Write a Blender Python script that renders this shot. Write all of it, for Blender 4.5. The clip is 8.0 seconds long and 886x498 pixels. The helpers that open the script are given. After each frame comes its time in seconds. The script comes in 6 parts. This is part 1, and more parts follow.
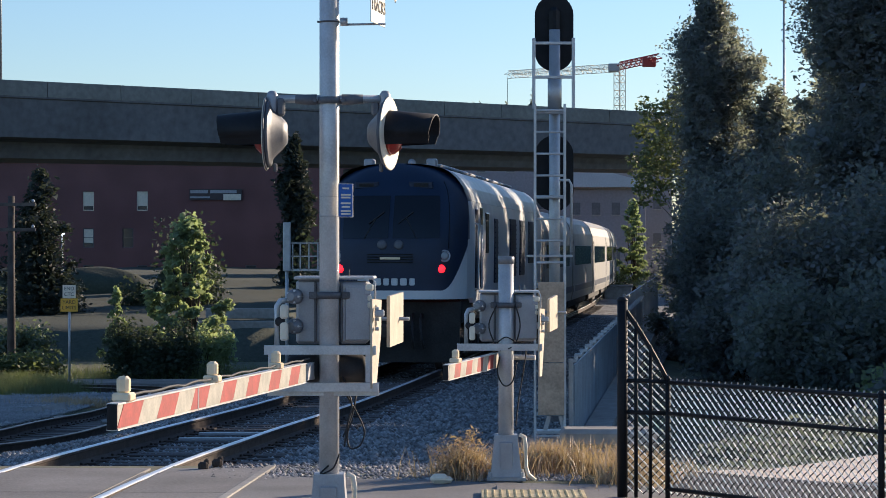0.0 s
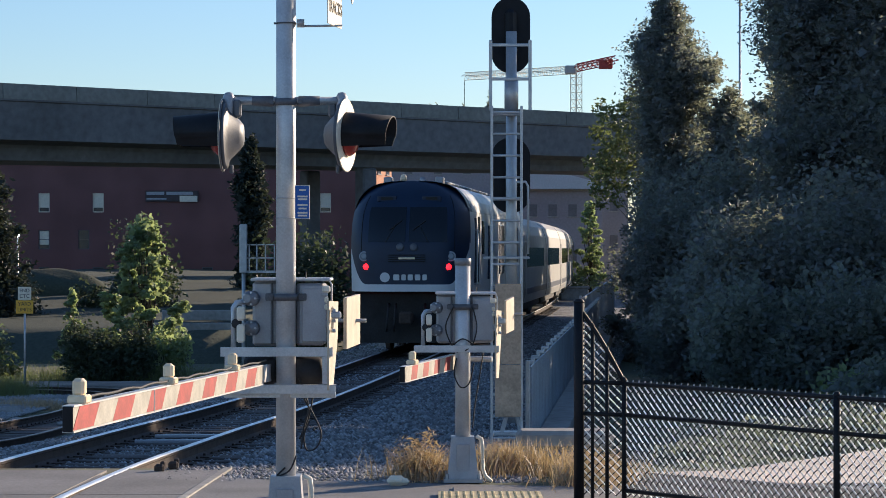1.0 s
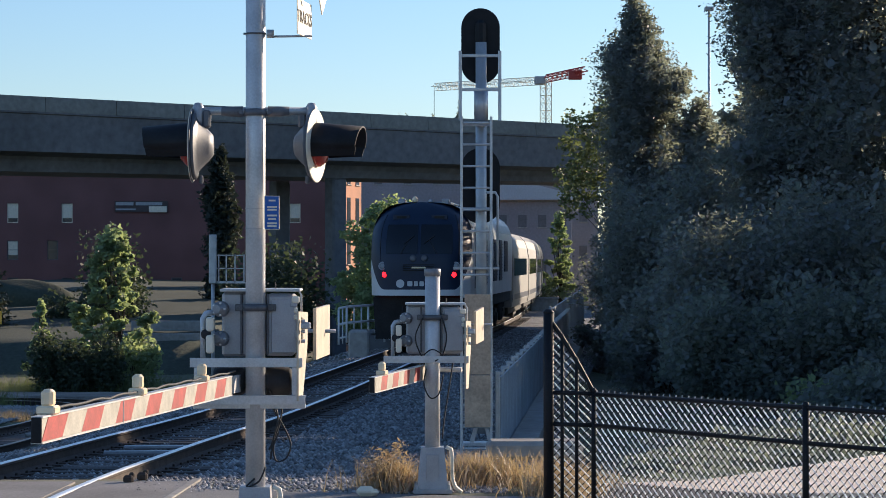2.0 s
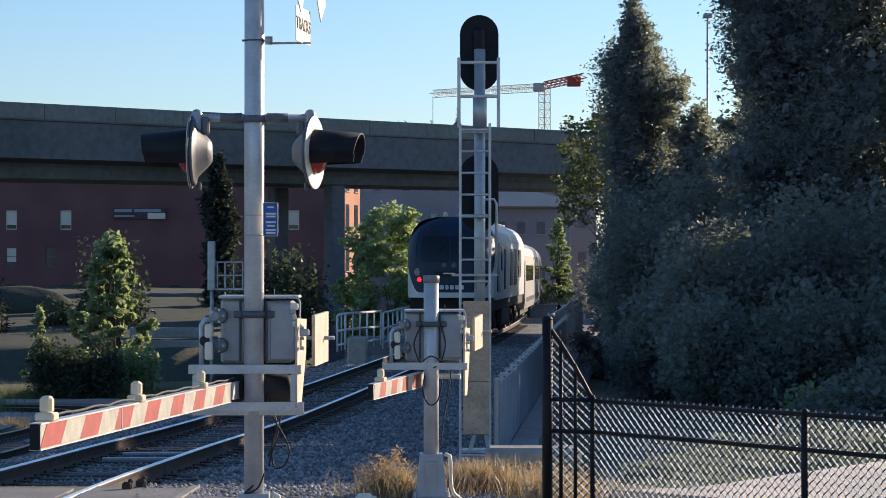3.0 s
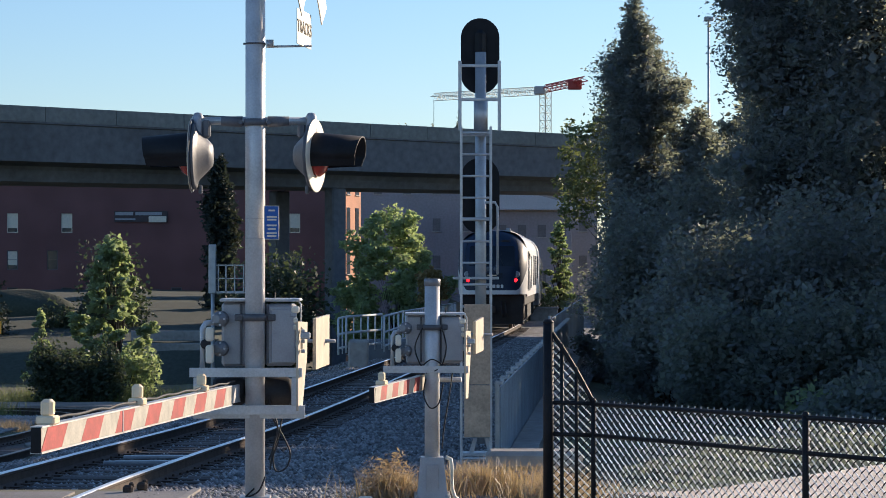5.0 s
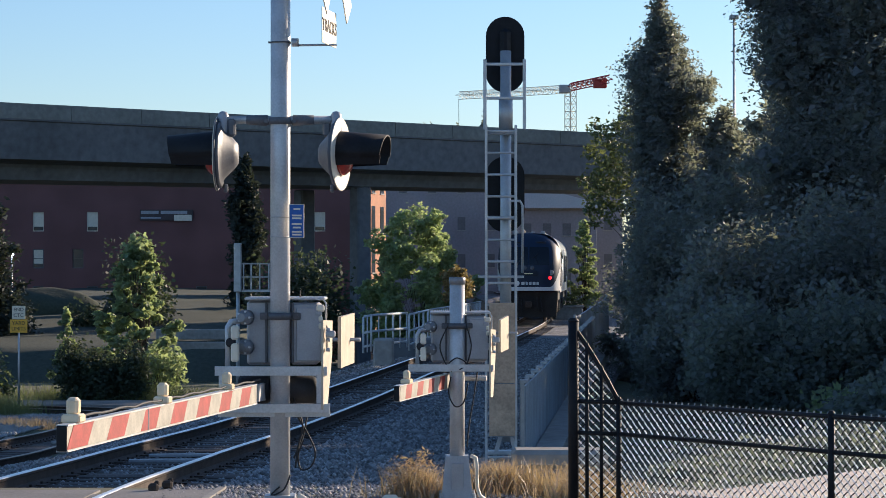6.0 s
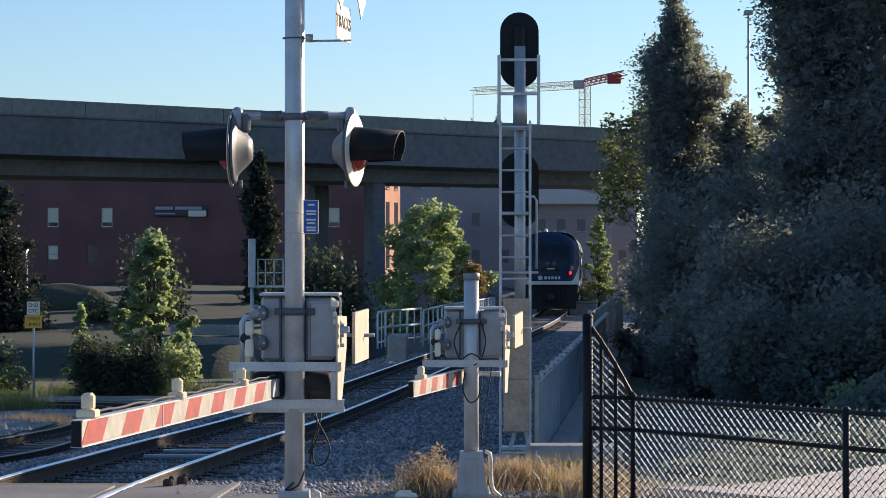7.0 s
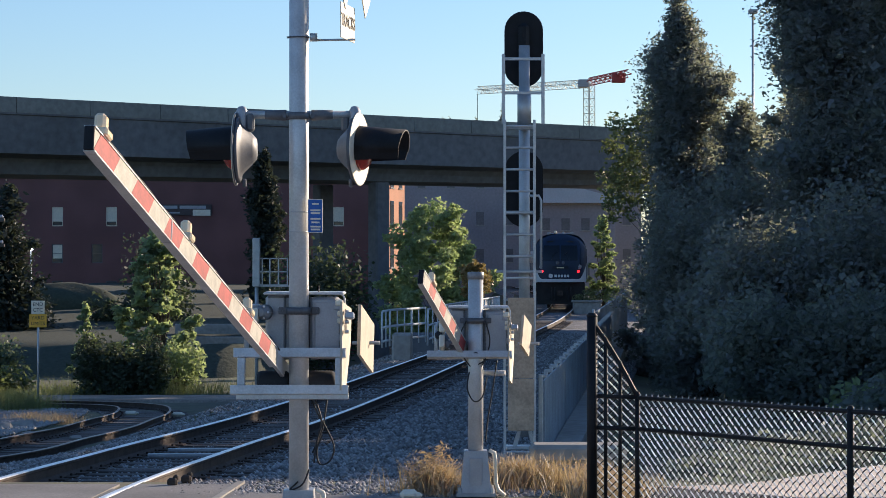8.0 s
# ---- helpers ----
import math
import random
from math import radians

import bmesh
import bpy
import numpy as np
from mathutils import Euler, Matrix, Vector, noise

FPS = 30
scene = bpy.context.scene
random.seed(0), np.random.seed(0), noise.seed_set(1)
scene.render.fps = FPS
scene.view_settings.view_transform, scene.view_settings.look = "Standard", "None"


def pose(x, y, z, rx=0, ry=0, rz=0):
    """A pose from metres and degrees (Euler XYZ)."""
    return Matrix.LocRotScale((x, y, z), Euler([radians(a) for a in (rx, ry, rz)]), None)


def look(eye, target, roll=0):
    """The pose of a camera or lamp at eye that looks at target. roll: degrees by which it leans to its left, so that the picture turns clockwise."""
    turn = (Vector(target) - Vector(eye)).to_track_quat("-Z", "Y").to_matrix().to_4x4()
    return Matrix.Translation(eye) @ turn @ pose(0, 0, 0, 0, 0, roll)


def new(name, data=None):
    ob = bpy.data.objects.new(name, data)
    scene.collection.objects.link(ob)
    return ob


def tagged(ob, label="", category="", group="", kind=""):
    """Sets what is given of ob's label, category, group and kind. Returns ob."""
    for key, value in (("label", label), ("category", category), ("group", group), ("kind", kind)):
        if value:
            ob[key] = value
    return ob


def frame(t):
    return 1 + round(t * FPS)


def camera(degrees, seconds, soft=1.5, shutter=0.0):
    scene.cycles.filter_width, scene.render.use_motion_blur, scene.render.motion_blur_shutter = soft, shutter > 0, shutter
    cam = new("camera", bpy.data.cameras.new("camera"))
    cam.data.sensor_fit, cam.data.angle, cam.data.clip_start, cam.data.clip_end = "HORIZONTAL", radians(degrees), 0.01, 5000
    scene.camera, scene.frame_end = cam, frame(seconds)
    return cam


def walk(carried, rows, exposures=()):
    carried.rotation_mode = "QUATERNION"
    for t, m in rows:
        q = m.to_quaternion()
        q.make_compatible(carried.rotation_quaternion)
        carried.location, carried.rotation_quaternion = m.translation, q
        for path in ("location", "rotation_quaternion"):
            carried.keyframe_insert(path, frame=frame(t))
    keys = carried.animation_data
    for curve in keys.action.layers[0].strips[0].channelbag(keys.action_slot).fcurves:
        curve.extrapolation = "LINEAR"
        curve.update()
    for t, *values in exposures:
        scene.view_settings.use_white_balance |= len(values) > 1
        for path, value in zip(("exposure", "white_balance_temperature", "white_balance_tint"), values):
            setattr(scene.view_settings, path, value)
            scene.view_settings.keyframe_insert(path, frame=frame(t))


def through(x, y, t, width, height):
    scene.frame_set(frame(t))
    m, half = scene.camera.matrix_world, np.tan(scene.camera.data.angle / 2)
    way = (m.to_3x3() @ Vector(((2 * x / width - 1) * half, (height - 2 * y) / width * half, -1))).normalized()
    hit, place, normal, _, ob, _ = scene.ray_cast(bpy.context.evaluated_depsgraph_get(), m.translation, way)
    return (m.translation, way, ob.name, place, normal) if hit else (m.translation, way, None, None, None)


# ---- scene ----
CAM_Z = 2.15
FOV = 22.19

cam = camera(FOV, 8.0, soft=0.85)
walk(cam, [
    (0.0, pose(0, 0, 2.15, 89.9914, 0, 0.7677)),
    (0.2, pose(0, 0, 2.15, 89.9656, 0, 0.5156)),
    (0.5, pose(0, 0, 2.15, 89.9255, 0, 0.2206)),
    (0.8, pose(0, 0, 2.15, 89.9943, 0, -0.1117)),
    (1.0, pose(0, 0, 2.15, 90.0358, 0, -0.3280)),
    (1.2, pose(0, 0, 2.15, 90.0845, 0, -0.5156)),
    (1.5, pose(0, 0, 2.15, 90.1447, 0, -0.7892)),
    (1.7, pose(0, 0, 2.15, 90.2134, 0, -0.9596)),
    (2.8, pose(0, 0, 2.15, 90.4455, 0, -1.1816)),
    (3.0, pose(0, 0, 2.15, 90.4741, 0, -1.1293)),
    (3.5, pose(0, 0, 2.15, 90.5185, 0, -1.0312)),
    (4.0, pose(0, 0, 2.15, 90.5615, 0, -1.0198)),
    (4.2, pose(0, 0, 2.15, 90.5643, 0, -1.0384)),
    (5.3, pose(0, 0, 2.15, 90.5386, 0, -1.1100)),
    (5.5, pose(0, 0, 2.15, 90.4963, 0, -1.0083)),
    (5.7, pose(0, 0, 2.15, 90.5314, 0, -0.8451)),
    (5.8, pose(0, 0, 2.15, 90.5214, 0, -0.7162)),
    (6.0, pose(0, 0, 2.15, 90.5185, 0, -0.4712)),
    (6.2, pose(0, 0, 2.15, 90.4856, 0, -0.3151)),
    (6.3, pose(0, 0, 2.15, 90.4712, 0, -0.2578)),
    (6.5, pose(0, 0, 2.15, 90.4526, 0, -0.1762)),
    (7.0, pose(0, 0, 2.15, 90.4089, 0, -0.1103)),
    (7.5, pose(0, 0, 2.15, 90.3867, 0, -0.0544)),
    (8.0, pose(0, 0, 2.15, 90.3867, 0, -0.0000)),
], exposures=[(0, 1.05, 5000, 14), (8, 1.05, 5000, 14)])

# ---- light ----
SUN_AZ, SUN_EL = 50.0, 16.0     # degrees to the right of the view's axis, and up
world = bpy.data.worlds.new("evening_sky")
scene.world = world
world.use_nodes = True
wn = world.node_tree
sky = wn.nodes.new("ShaderNodeTexSky")
sky.sky_type = 'NISHITA'
sky.sun_disc = False
sky.sun_elevation = radians(SUN_EL)
sky.sun_rotation = radians(SUN_AZ)
sky.air_density, sky.dust_density, sky.ozone_density = 1.08, 0.26, 1.5
wn.nodes["Background"].inputs["Strength"].default_value = 0.060
wn.links.new(sky.outputs["Color"], wn.nodes["Background"].inputs["Color"])
sun = new("sun", bpy.data.lights.new("sun", 'SUN'))
sun.data.energy = 4.4
sun.data.angle = radians(0.6)
sun.data.color = (1.0, 0.70, 0.38)
az, el = radians(SUN_AZ), radians(SUN_EL)
sun_way = Vector((math.sin(az) * math.cos(el), math.cos(az) * math.cos(el), math.sin(el)))
sun.matrix_world = look(sun_way * 100, (0, 0, 0))


# ---- materials ----
def mat(name, col, rough=0.6, metal=0.0, vary=0.25, scale=8.0, fine=60.0, bump=0.1, dist=0.01, tint=None, island=0.0, each=0.0, spec=0.5,
        emit=None, power=0.0):
    """A procedural surface: a base colour that a coarse and a fine noise make uneven, with fine relief."""
    m = bpy.data.materials.new(name)
    m.use_nodes = True
    n, l = m.node_tree.nodes, m.node_tree.links
    b = n["Principled BSDF"]
    b.inputs["Roughness"].default_value = rough
    b.inputs["Metallic"].default_value = metal
    b.inputs["Specular IOR Level"].default_value = spec
    co = n.new("ShaderNodeTexCoord")
    big, small = n.new("ShaderNodeTexNoise"), n.new("ShaderNodeTexNoise")
    for t, s in ((big, scale), (small, fine)):
        t.inputs["Scale"].default_value = s
        t.inputs["Detail"].default_value = 4.0
        l.new(co.outputs["Object"], t.inputs["Vector"])
    mix = n.new("ShaderNodeMix")
    mix.data_type = 'RGBA'
    dark = [c * (1 - vary) for c in col]
    light = tint if tint else [min(1.0, c * (1 + vary)) for c in col]
    mix.inputs["A"].default_value = (*dark, 1)
    mix.inputs["B"].default_value = (*light, 1)
    ramp = n.new("ShaderNodeMapRange")
    ramp.inputs["From Min"].default_value, ramp.inputs["From Max"].default_value = 0.3, 0.7
    l.new(big.outputs["Fac"], ramp.inputs["Value"])
    l.new(ramp.outputs["Result"], mix.inputs["Factor"])
    out = mix.outputs["Result"]
    mul = n.new("ShaderNodeMix")
    mul.data_type, mul.blend_type = 'RGBA', 'OVERLAY'
    mul.inputs["Factor"].default_value = min(1.0, vary * 1.6)
    l.new(out, mul.inputs["A"])
    l.new(small.outputs["Fac"], mul.inputs["B"])
    out = mul.outputs["Result"]
    if island or each:
        val = n.new("ShaderNodeMapRange")
        amount = island or each
        val.inputs["To Min"].default_value, val.inputs["To Max"].default_value = 1 - amount, 1 + amount
        if island:
            l.new(n.new("ShaderNodeNewGeometry").outputs["Random Per Island"], val.inputs["Value"])
        else:
            l.new(n.new("ShaderNodeObjectInfo").outputs["Random"], val.inputs["Value"])
        hsv = n.new("ShaderNodeHueSaturation")
        l.new(val.outputs["Result"], hsv.inputs["Value"])
        l.new(out, hsv.inputs["Color"])
        out = hsv.outputs["Color"]
    l.new(out, b.inputs["Base Color"])
    if bump:
        bp = n.new("ShaderNodeBump")
        bp.inputs["Strength"].default_value, bp.inputs["Distance"].default_value = bump, dist
        l.new(small.outputs["Fac"], bp.inputs["Height"])
        l.new(bp.outputs["Normal"], b.inputs["Normal"])
    if emit:
        b.inputs["Emission Color"].default_value = (*emit, 1)
        b.inputs["Emission Strength"].default_value = power
    return m


def leaf_mat(name, col, through=0.5, spec=0.5, island=0.35):
    """Leaves: uneven green, and light that comes through them."""
    m = mat(name, col, rough=0.55, vary=0.25, scale=0.8, fine=9.0, bump=0, island=island, spec=spec)
    n, l = m.node_tree.nodes, m.node_tree.links
    b = n["Principled BSDF"]
    tr = n.new("ShaderNodeBsdfTranslucent")
    tr.inputs["Color"].default_value = (col[0] * 1.9, col[1] * 1.9, col[2] * 1.1, 1)
    mx = n.new("ShaderNodeMixShader")
    mx.inputs["Fac"].default_value = through
    l.new(b.outputs["BSDF"], mx.inputs[1])
    l.new(tr.outputs["BSDF"], mx.inputs[2])
    l.new(mx.outputs["Shader"], n["Material Output"].inputs["Surface"])
    return m


LAMPCASE = mat("dull_grey_lamp_casting", (0.13, 0.135, 0.15), 0.5, 0.1, 0.15, 6, 80, 0.05)
GREYCAP = mat("dark_grey_cap", (0.11, 0.11, 0.12), 0.45, 0.3, 0.2, 8, 60, 0.05)
SHAFT = mat("grey_shaft_cap", (0.22, 0.225, 0.24), 0.45, 0.25, 0.15, 8, 60, 0.05)
GALV = mat("galvanised_steel", (0.44, 0.45, 0.46), 0.42, 0.45, 0.16, 5, 90, 0.06)
ALU = mat("weathered_aluminium", (0.55, 0.55, 0.55), 0.42, 0.3, 0.18, 4, 70, 0.06)
CAST = mat("grey_cast_housing", (0.36, 0.365, 0.39), 0.42, 0.25, 0.12, 6, 80, 0.06)
# white paint with the evening sun's warm tint mixed into its base colour
CREAM = mat("sun_warmed_white_paint", (0.80, 0.73, 0.58), 0.5, 0, 0.08, 6, 60, 0.04)
BLACK = mat("black_paint", (0.010, 0.011, 0.014), 0.55, 0, 0.3, 8, 60, 0.05, spec=0.25)
RUBBER = mat("black_rubber", (0.02, 0.02, 0.022), 0.7, 0, 0.3, 8, 60, 0.05)
RED = mat("red_reflective_sheet", (0.31, 0.036, 0.030), 0.5, 0, 0.25, 10, 80, 0.02)
WHITE = mat("white_reflective_sheet", (0.37, 0.35, 0.295), 0.5, 0, 0.2, 10, 80, 0.02)
# cream tone carries the warm sun that falls on the gate plates
PLATE = mat("sunlit_cream_plate", (0.52, 0.45, 0.34), 0.5, 0, 0.14, 4, 40, 0.04)
AMBER = mat("amber_lens", (0.85, 0.70, 0.47), 0.25, 0, 0.1, 10, 60, 0)
REDLENS = mat("red_lens", (0.30, 0.03, 0.02), 0.15, 0, 0.15, 20, 90, 0.05)
BLUE = mat("blue_sign_sheet", (0.03, 0.11, 0.42), 0.4, 0, 0.1, 8, 60, 0)
YELLOW = mat("yellow_sign_sheet", (0.75, 0.42, 0.03), 0.5, 0, 0.1, 8, 60, 0)
INK = mat("sign_ink", (0.02, 0.02, 0.02), 0.6, 0, 0.1, 8, 60, 0)
CONC = mat("weathered_concrete", (0.30, 0.285, 0.26), 0.85, 0, 0.25, 0.35, 6, 0.25, 0.02)
VIA = mat("stained_viaduct_concrete", (0.150, 0.156, 0.168), 0.85, 0, 0.28, 0.12, 2.2, 0.2, 0.03)
PAVE = mat("worn_pavement", (0.20, 0.19, 0.18), 0.85, 0, 0.25, 0.8, 40, 0.3, 0.01)
ASPH = mat("worn_pale_road", (0.19, 0.185, 0.18), 0.85, 0, 0.3, 0.7, 60, 0.4, 0.01)
DECKW = mat("grey_green_parapet_concrete", (0.20, 0.205, 0.19), 0.85, 0, 0.25, 0.15, 3, 0.2, 0.02)
BALLAST = mat("dark_ballast", (0.165, 0.165, 0.17), 0.9, 0, 0.5, 1.2, 14, 0.9, 0.05)
STONE = mat("ballast_stone", (0.265, 0.26, 0.256), 0.85, 0, 0.3, 4, 40, 0.3, 0.01, island=0.55)
STEEL = mat("polished_rail_head", (0.88, 0.88, 0.87), 0.36, 0.6, 0.1, 3, 60, 0.03)
RUST = mat("rusted_rail_side", (0.06, 0.045, 0.036), 0.85, 0.2, 0.35, 6, 60, 0.2)
WOOD = mat("creosoted_timber", (0.10, 0.085, 0.075), 0.9, 0, 0.4, 3, 40, 0.4, each=0.4)
SOIL = mat("dry_earth", (0.14, 0.13, 0.11), 0.95, 0, 0.4, 0.15, 3.0, 0.5, 0.05, tint=(0.10, 0.115, 0.05))
BRICK = mat("dark_red_brick_wall", (0.175, 0.085, 0.08), 0.85, 0, 0.2, 0.25, 14, 0.3, 0.02)
NAVY = mat("navy_gloss_paint", (0.013, 0.024, 0.055), 0.42, 0, 0.12, 1.5, 30, 0.01, spec=0.35)
GLASS = mat("dark_windscreen", (0.006, 0.008, 0.012), 0.07, 0, 0.1, 2, 20, 0)
PANE = mat("window_glass", (0.05, 0.06, 0.07), 0.08, 0, 0.2, 2, 20, 0)
TRAINW = mat("train_white_paint", (0.62, 0.63, 0.64), 0.35, 0, 0.08, 1.2, 25, 0.02)
COACH = mat("coach_cream_paint", (0.24, 0.235, 0.22), 0.5, 0, 0.1, 1.0, 25, 0.02)
UNDER = mat("dark_underframe", (0.022, 0.021, 0.02), 0.8, 0.1, 0.4, 2, 30, 0.3)
TAIL = mat("red_tail_lamp", (0.6, 0.02, 0.02), 0.3, emit=(1.0, 0.004, 0.004), power=2.6)
LAMPW = mat("lamp_lens", (0.28, 0.29, 0.30), 0.15, 0, 0.1, 9, 60, 0)
PARAPET = mat("blue_grey_steel_sheet", (0.33, 0.37, 0.42), 0.5, 0.2, 0.2, 1.2, 30, 0.08)
# needle colour lifted towards blue-grey: veiling haze put into the leaves
CONIFER = leaf_mat("haze_lifted_needles", (0.175, 0.19, 0.215), 0.45, 0.3, 0.22)
# darkened copy of the needles: the shade is in the colour
DIMCONIFER = leaf_mat("shade_darkened_needles", (0.045, 0.055, 0.05), 0.2, 0.12)
# shrub leaves lifted the same way, haze in the base colour
HAZED = leaf_mat("hazed_blue_green_leaves", (0.15, 0.17, 0.18), 0.45, 0.3, 0.22)
# lighter copy of GREEN, with evening sun put into the leaf colour
PALEGREEN = leaf_mat("sun_paled_green_leaves", (0.235, 0.285, 0.175), 0.5)
GREEN = leaf_mat("green_leaves", (0.215, 0.26, 0.165), 0.5)
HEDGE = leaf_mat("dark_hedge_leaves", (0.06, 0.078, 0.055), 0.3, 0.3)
# darker copy of the green leaves, with shade put into the colour
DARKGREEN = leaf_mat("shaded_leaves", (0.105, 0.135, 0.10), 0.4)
RUSTLEAF = leaf_mat("brown_leaves", (0.22, 0.17, 0.08), 0.35)
OLIVE = leaf_mat("olive_leaves", (0.12, 0.14, 0.07), 0.35)
DRY = leaf_mat("dry_grass", (0.37, 0.28, 0.20), 0.25)
GRASS = leaf_mat("green_grass", (0.11, 0.13, 0.06), 0.4)
GRAVEL = mat("pale_yard_gravel", (0.33, 0.33, 0.325), 0.9, 0, 0.35, 0.8, 30, 0.8, 0.04)
BARK = mat("bark", (0.06, 0.05, 0.04), 0.95, 0, 0.4, 3, 30, 0.6, 0.03)


# ---- mesh helpers ----
def add_box(bm, c, size, bevel=0.0, rot=None):
    """A box at c of that size, with its edges chamfered; rot: a matrix that turns it about c."""
    r = bmesh.ops.create_cube(bm, size=1.0)
    vs = r["verts"]
    bmesh.ops.scale(bm, vec=Vector(size), verts=vs)
    if bevel:
        es = list({e for v in vs for e in v.link_edges})
        vs = list(dict.fromkeys(vs + bmesh.ops.bevel(bm, geom=es, offset=bevel, segments=1, affect='EDGES', profile=0.5)["verts"]))
        vs = [v for v in vs if v.is_valid]
    if rot is not None:
        bmesh.ops.rotate(bm, cent=(0, 0, 0), matrix=rot.to_3x3(), verts=vs)
    bmesh.ops.translate(bm, vec=Vector(c), verts=vs)
    return vs


def add_rod(bm, a, b, r0, r1=None, seg=12, caps=True):
    """A straight round bar from a to b."""
    a, b = Vector(a), Vector(b)
    r1 = r0 if r1 is None else r1
    q = (b - a).to_track_quat('Z', 'Y').to_matrix()
    rings = []
    for p, r in ((a, r0), (b, r1)):
        rings.append([bm.verts.new(p + q @ Vector((r * math.cos(2 * math.pi * k / seg), r * math.sin(2 * math.pi * k / seg), 0))) for k in range(seg)])
    for k in range(seg):
        f = bm.faces.new((rings[0][k], rings[0][(k + 1) % seg], rings[1][(k + 1) % seg], rings[1][k]))
        f.smooth = seg > 6
    if caps:
        bm.faces.new(rings[0][::-1])
        bm.faces.new(rings[1])


def add_tube(bm, pts, r, seg=8):
    """A bent round bar through the points."""
    pts = [Vector(p) for p in pts]
    last = None
    for i, p in enumerate(pts):
        d = (pts[min(i + 1, len(pts) - 1)] - pts[max(i - 1, 0)]).normalized()
        q = d.to_track_quat('Z', 'Y').to_matrix()
        ring = [bm.verts.new(p + q @ Vector((r * math.cos(2 * math.pi * k / seg), r * math.sin(2 * math.pi * k / seg), 0))) for k in range(seg)]
        if last:
            sh = min(range(seg), key=lambda j: (ring[j].co - last[0].co).length)
            ring = ring[sh:] + ring[:sh]
            for k in range(seg):
                bm.faces.new((last[k], last[(k + 1) % seg], ring[(k + 1) % seg], ring[k])).smooth = True
        else:
            bm.faces.new(ring[::-1])
        last = ring
    bm.faces.new(last)


def add_lathe(bm, profile, c, axis, seg=24):
    """A turned body: (radius, height) rows along the axis from c."""
    q = Vector(axis).to_track_quat('Z', 'Y').to_matrix()
    last = None
    for r, h in profile:
        ring = [bm.verts.new(Vector(c) + q @ Vector((r * math.cos(2 * math.pi * k / seg), r * math.sin(2 * math.pi * k / seg), h))) for k in range(seg)]
        if last:
            for k in range(seg):
                bm.faces.new((last[k], last[(k + 1) % seg], ring[(k + 1) % seg], ring[k])).smooth = True
        else:
            bm.faces.new(ring[::-1])
        last = ring
    bm.faces.new(last)


def add_prism(bm, outline, a, b):
    """The outline's points (in a plane) carried from offset a to offset b."""
    v0 = [bm.verts.new(Vector(p) + Vector(a)) for p in outline]
    v1 = [bm.verts.new(Vector(p) + Vector(b)) for p in outline]
    n = len(outline)
    for k in range(n):
        bm.faces.new((v0[k], v0[(k + 1) % n], v1[(k + 1) % n], v1[k]))
    bm.faces.new(v0[::-1])
    bm.faces.new(v1)


def as_mesh(name, bm, material):
    bmesh.ops.recalc_face_normals(bm, faces=bm.faces[:])
    me = bpy.data.meshes.new(name)
    bm.to_mesh(me)
    bm.free()
    me.materials.append(material)
    return me


def part(name, bm, material, parent=None, label=""):
    """Links a bmesh as one mesh object, under a thing or a part."""
    ob = new(name, as_mesh(name, bm, material) if isinstance(bm, bmesh.types.BMesh) else bm)
    if parent is not None:
        ob.parent = parent
    return tagged(ob, label)


def thing(name, at, label, category, group="", kind=""):
    ob = new(name)
    ob.empty_display_size = 0.2
    ob.location = at
    return tagged(ob, label, category, group, kind)


def words(name, text, size, m, material, parent):
    """Raised lettering that stands in the x-z plane, facing -y before m turns it."""
    cu = bpy.data.curves.new(name, 'FONT')
    cu.body, cu.size, cu.extrude = text, size, 0.002
    cu.align_x, cu.align_y = 'CENTER', 'CENTER'
    tmp = bpy.data.objects.new(name, cu)
    scene.collection.objects.link(tmp)
    bpy.context.view_layer.update()
    me = bpy.data.meshes.new_from_object(tmp.evaluated_get(bpy.context.evaluated_depsgraph_get()))
    bpy.data.objects.remove(tmp)
    me.transform(m @ pose(0, 0, 0, 90, 0, 0))
    me.materials.clear()
    me.materials.append(material)
    return part(name, me, material, parent)


def smooth_line(pts, steps=8):
    """A smooth way through the points."""
    P = [Vector(p) for p in pts]
    out = []
    for i in range(len(P) - 1):
        a, b, c, d = P[max(i - 1, 0)], P[i], P[i + 1], P[min(i + 2, len(P) - 1)]
        for k in range(steps):
            t = k / steps
            out.append(0.5 * ((2 * b) + (c - a) * t + (2 * a - 5 * b + 4 * c - d) * t * t + (3 * b - a - 3 * c + d) * t ** 3))
    return out + [P[-1]]


def sweep(bm, line, section):
    """Carries a cross-section of (sideways, up) pairs along a line of points, upright."""
    last = None
    for i, p in enumerate(line):
        d = line[min(i + 1, len(line) - 1)] - line[max(i - 1, 0)]
        s = Vector((d.y, -d.x, 0)).normalized()
        ring = [bm.verts.new(p + s * u + Vector((0, 0, w))) for u, w in section]
        if last:
            n = len(section)
            for k in range(n):
                bm.faces.new((last[k], last[(k + 1) % n], ring[(k + 1) % n], ring[k]))
        else:
            bm.faces.new(ring)
        last = ring
    bm.faces.new(last[::-1])


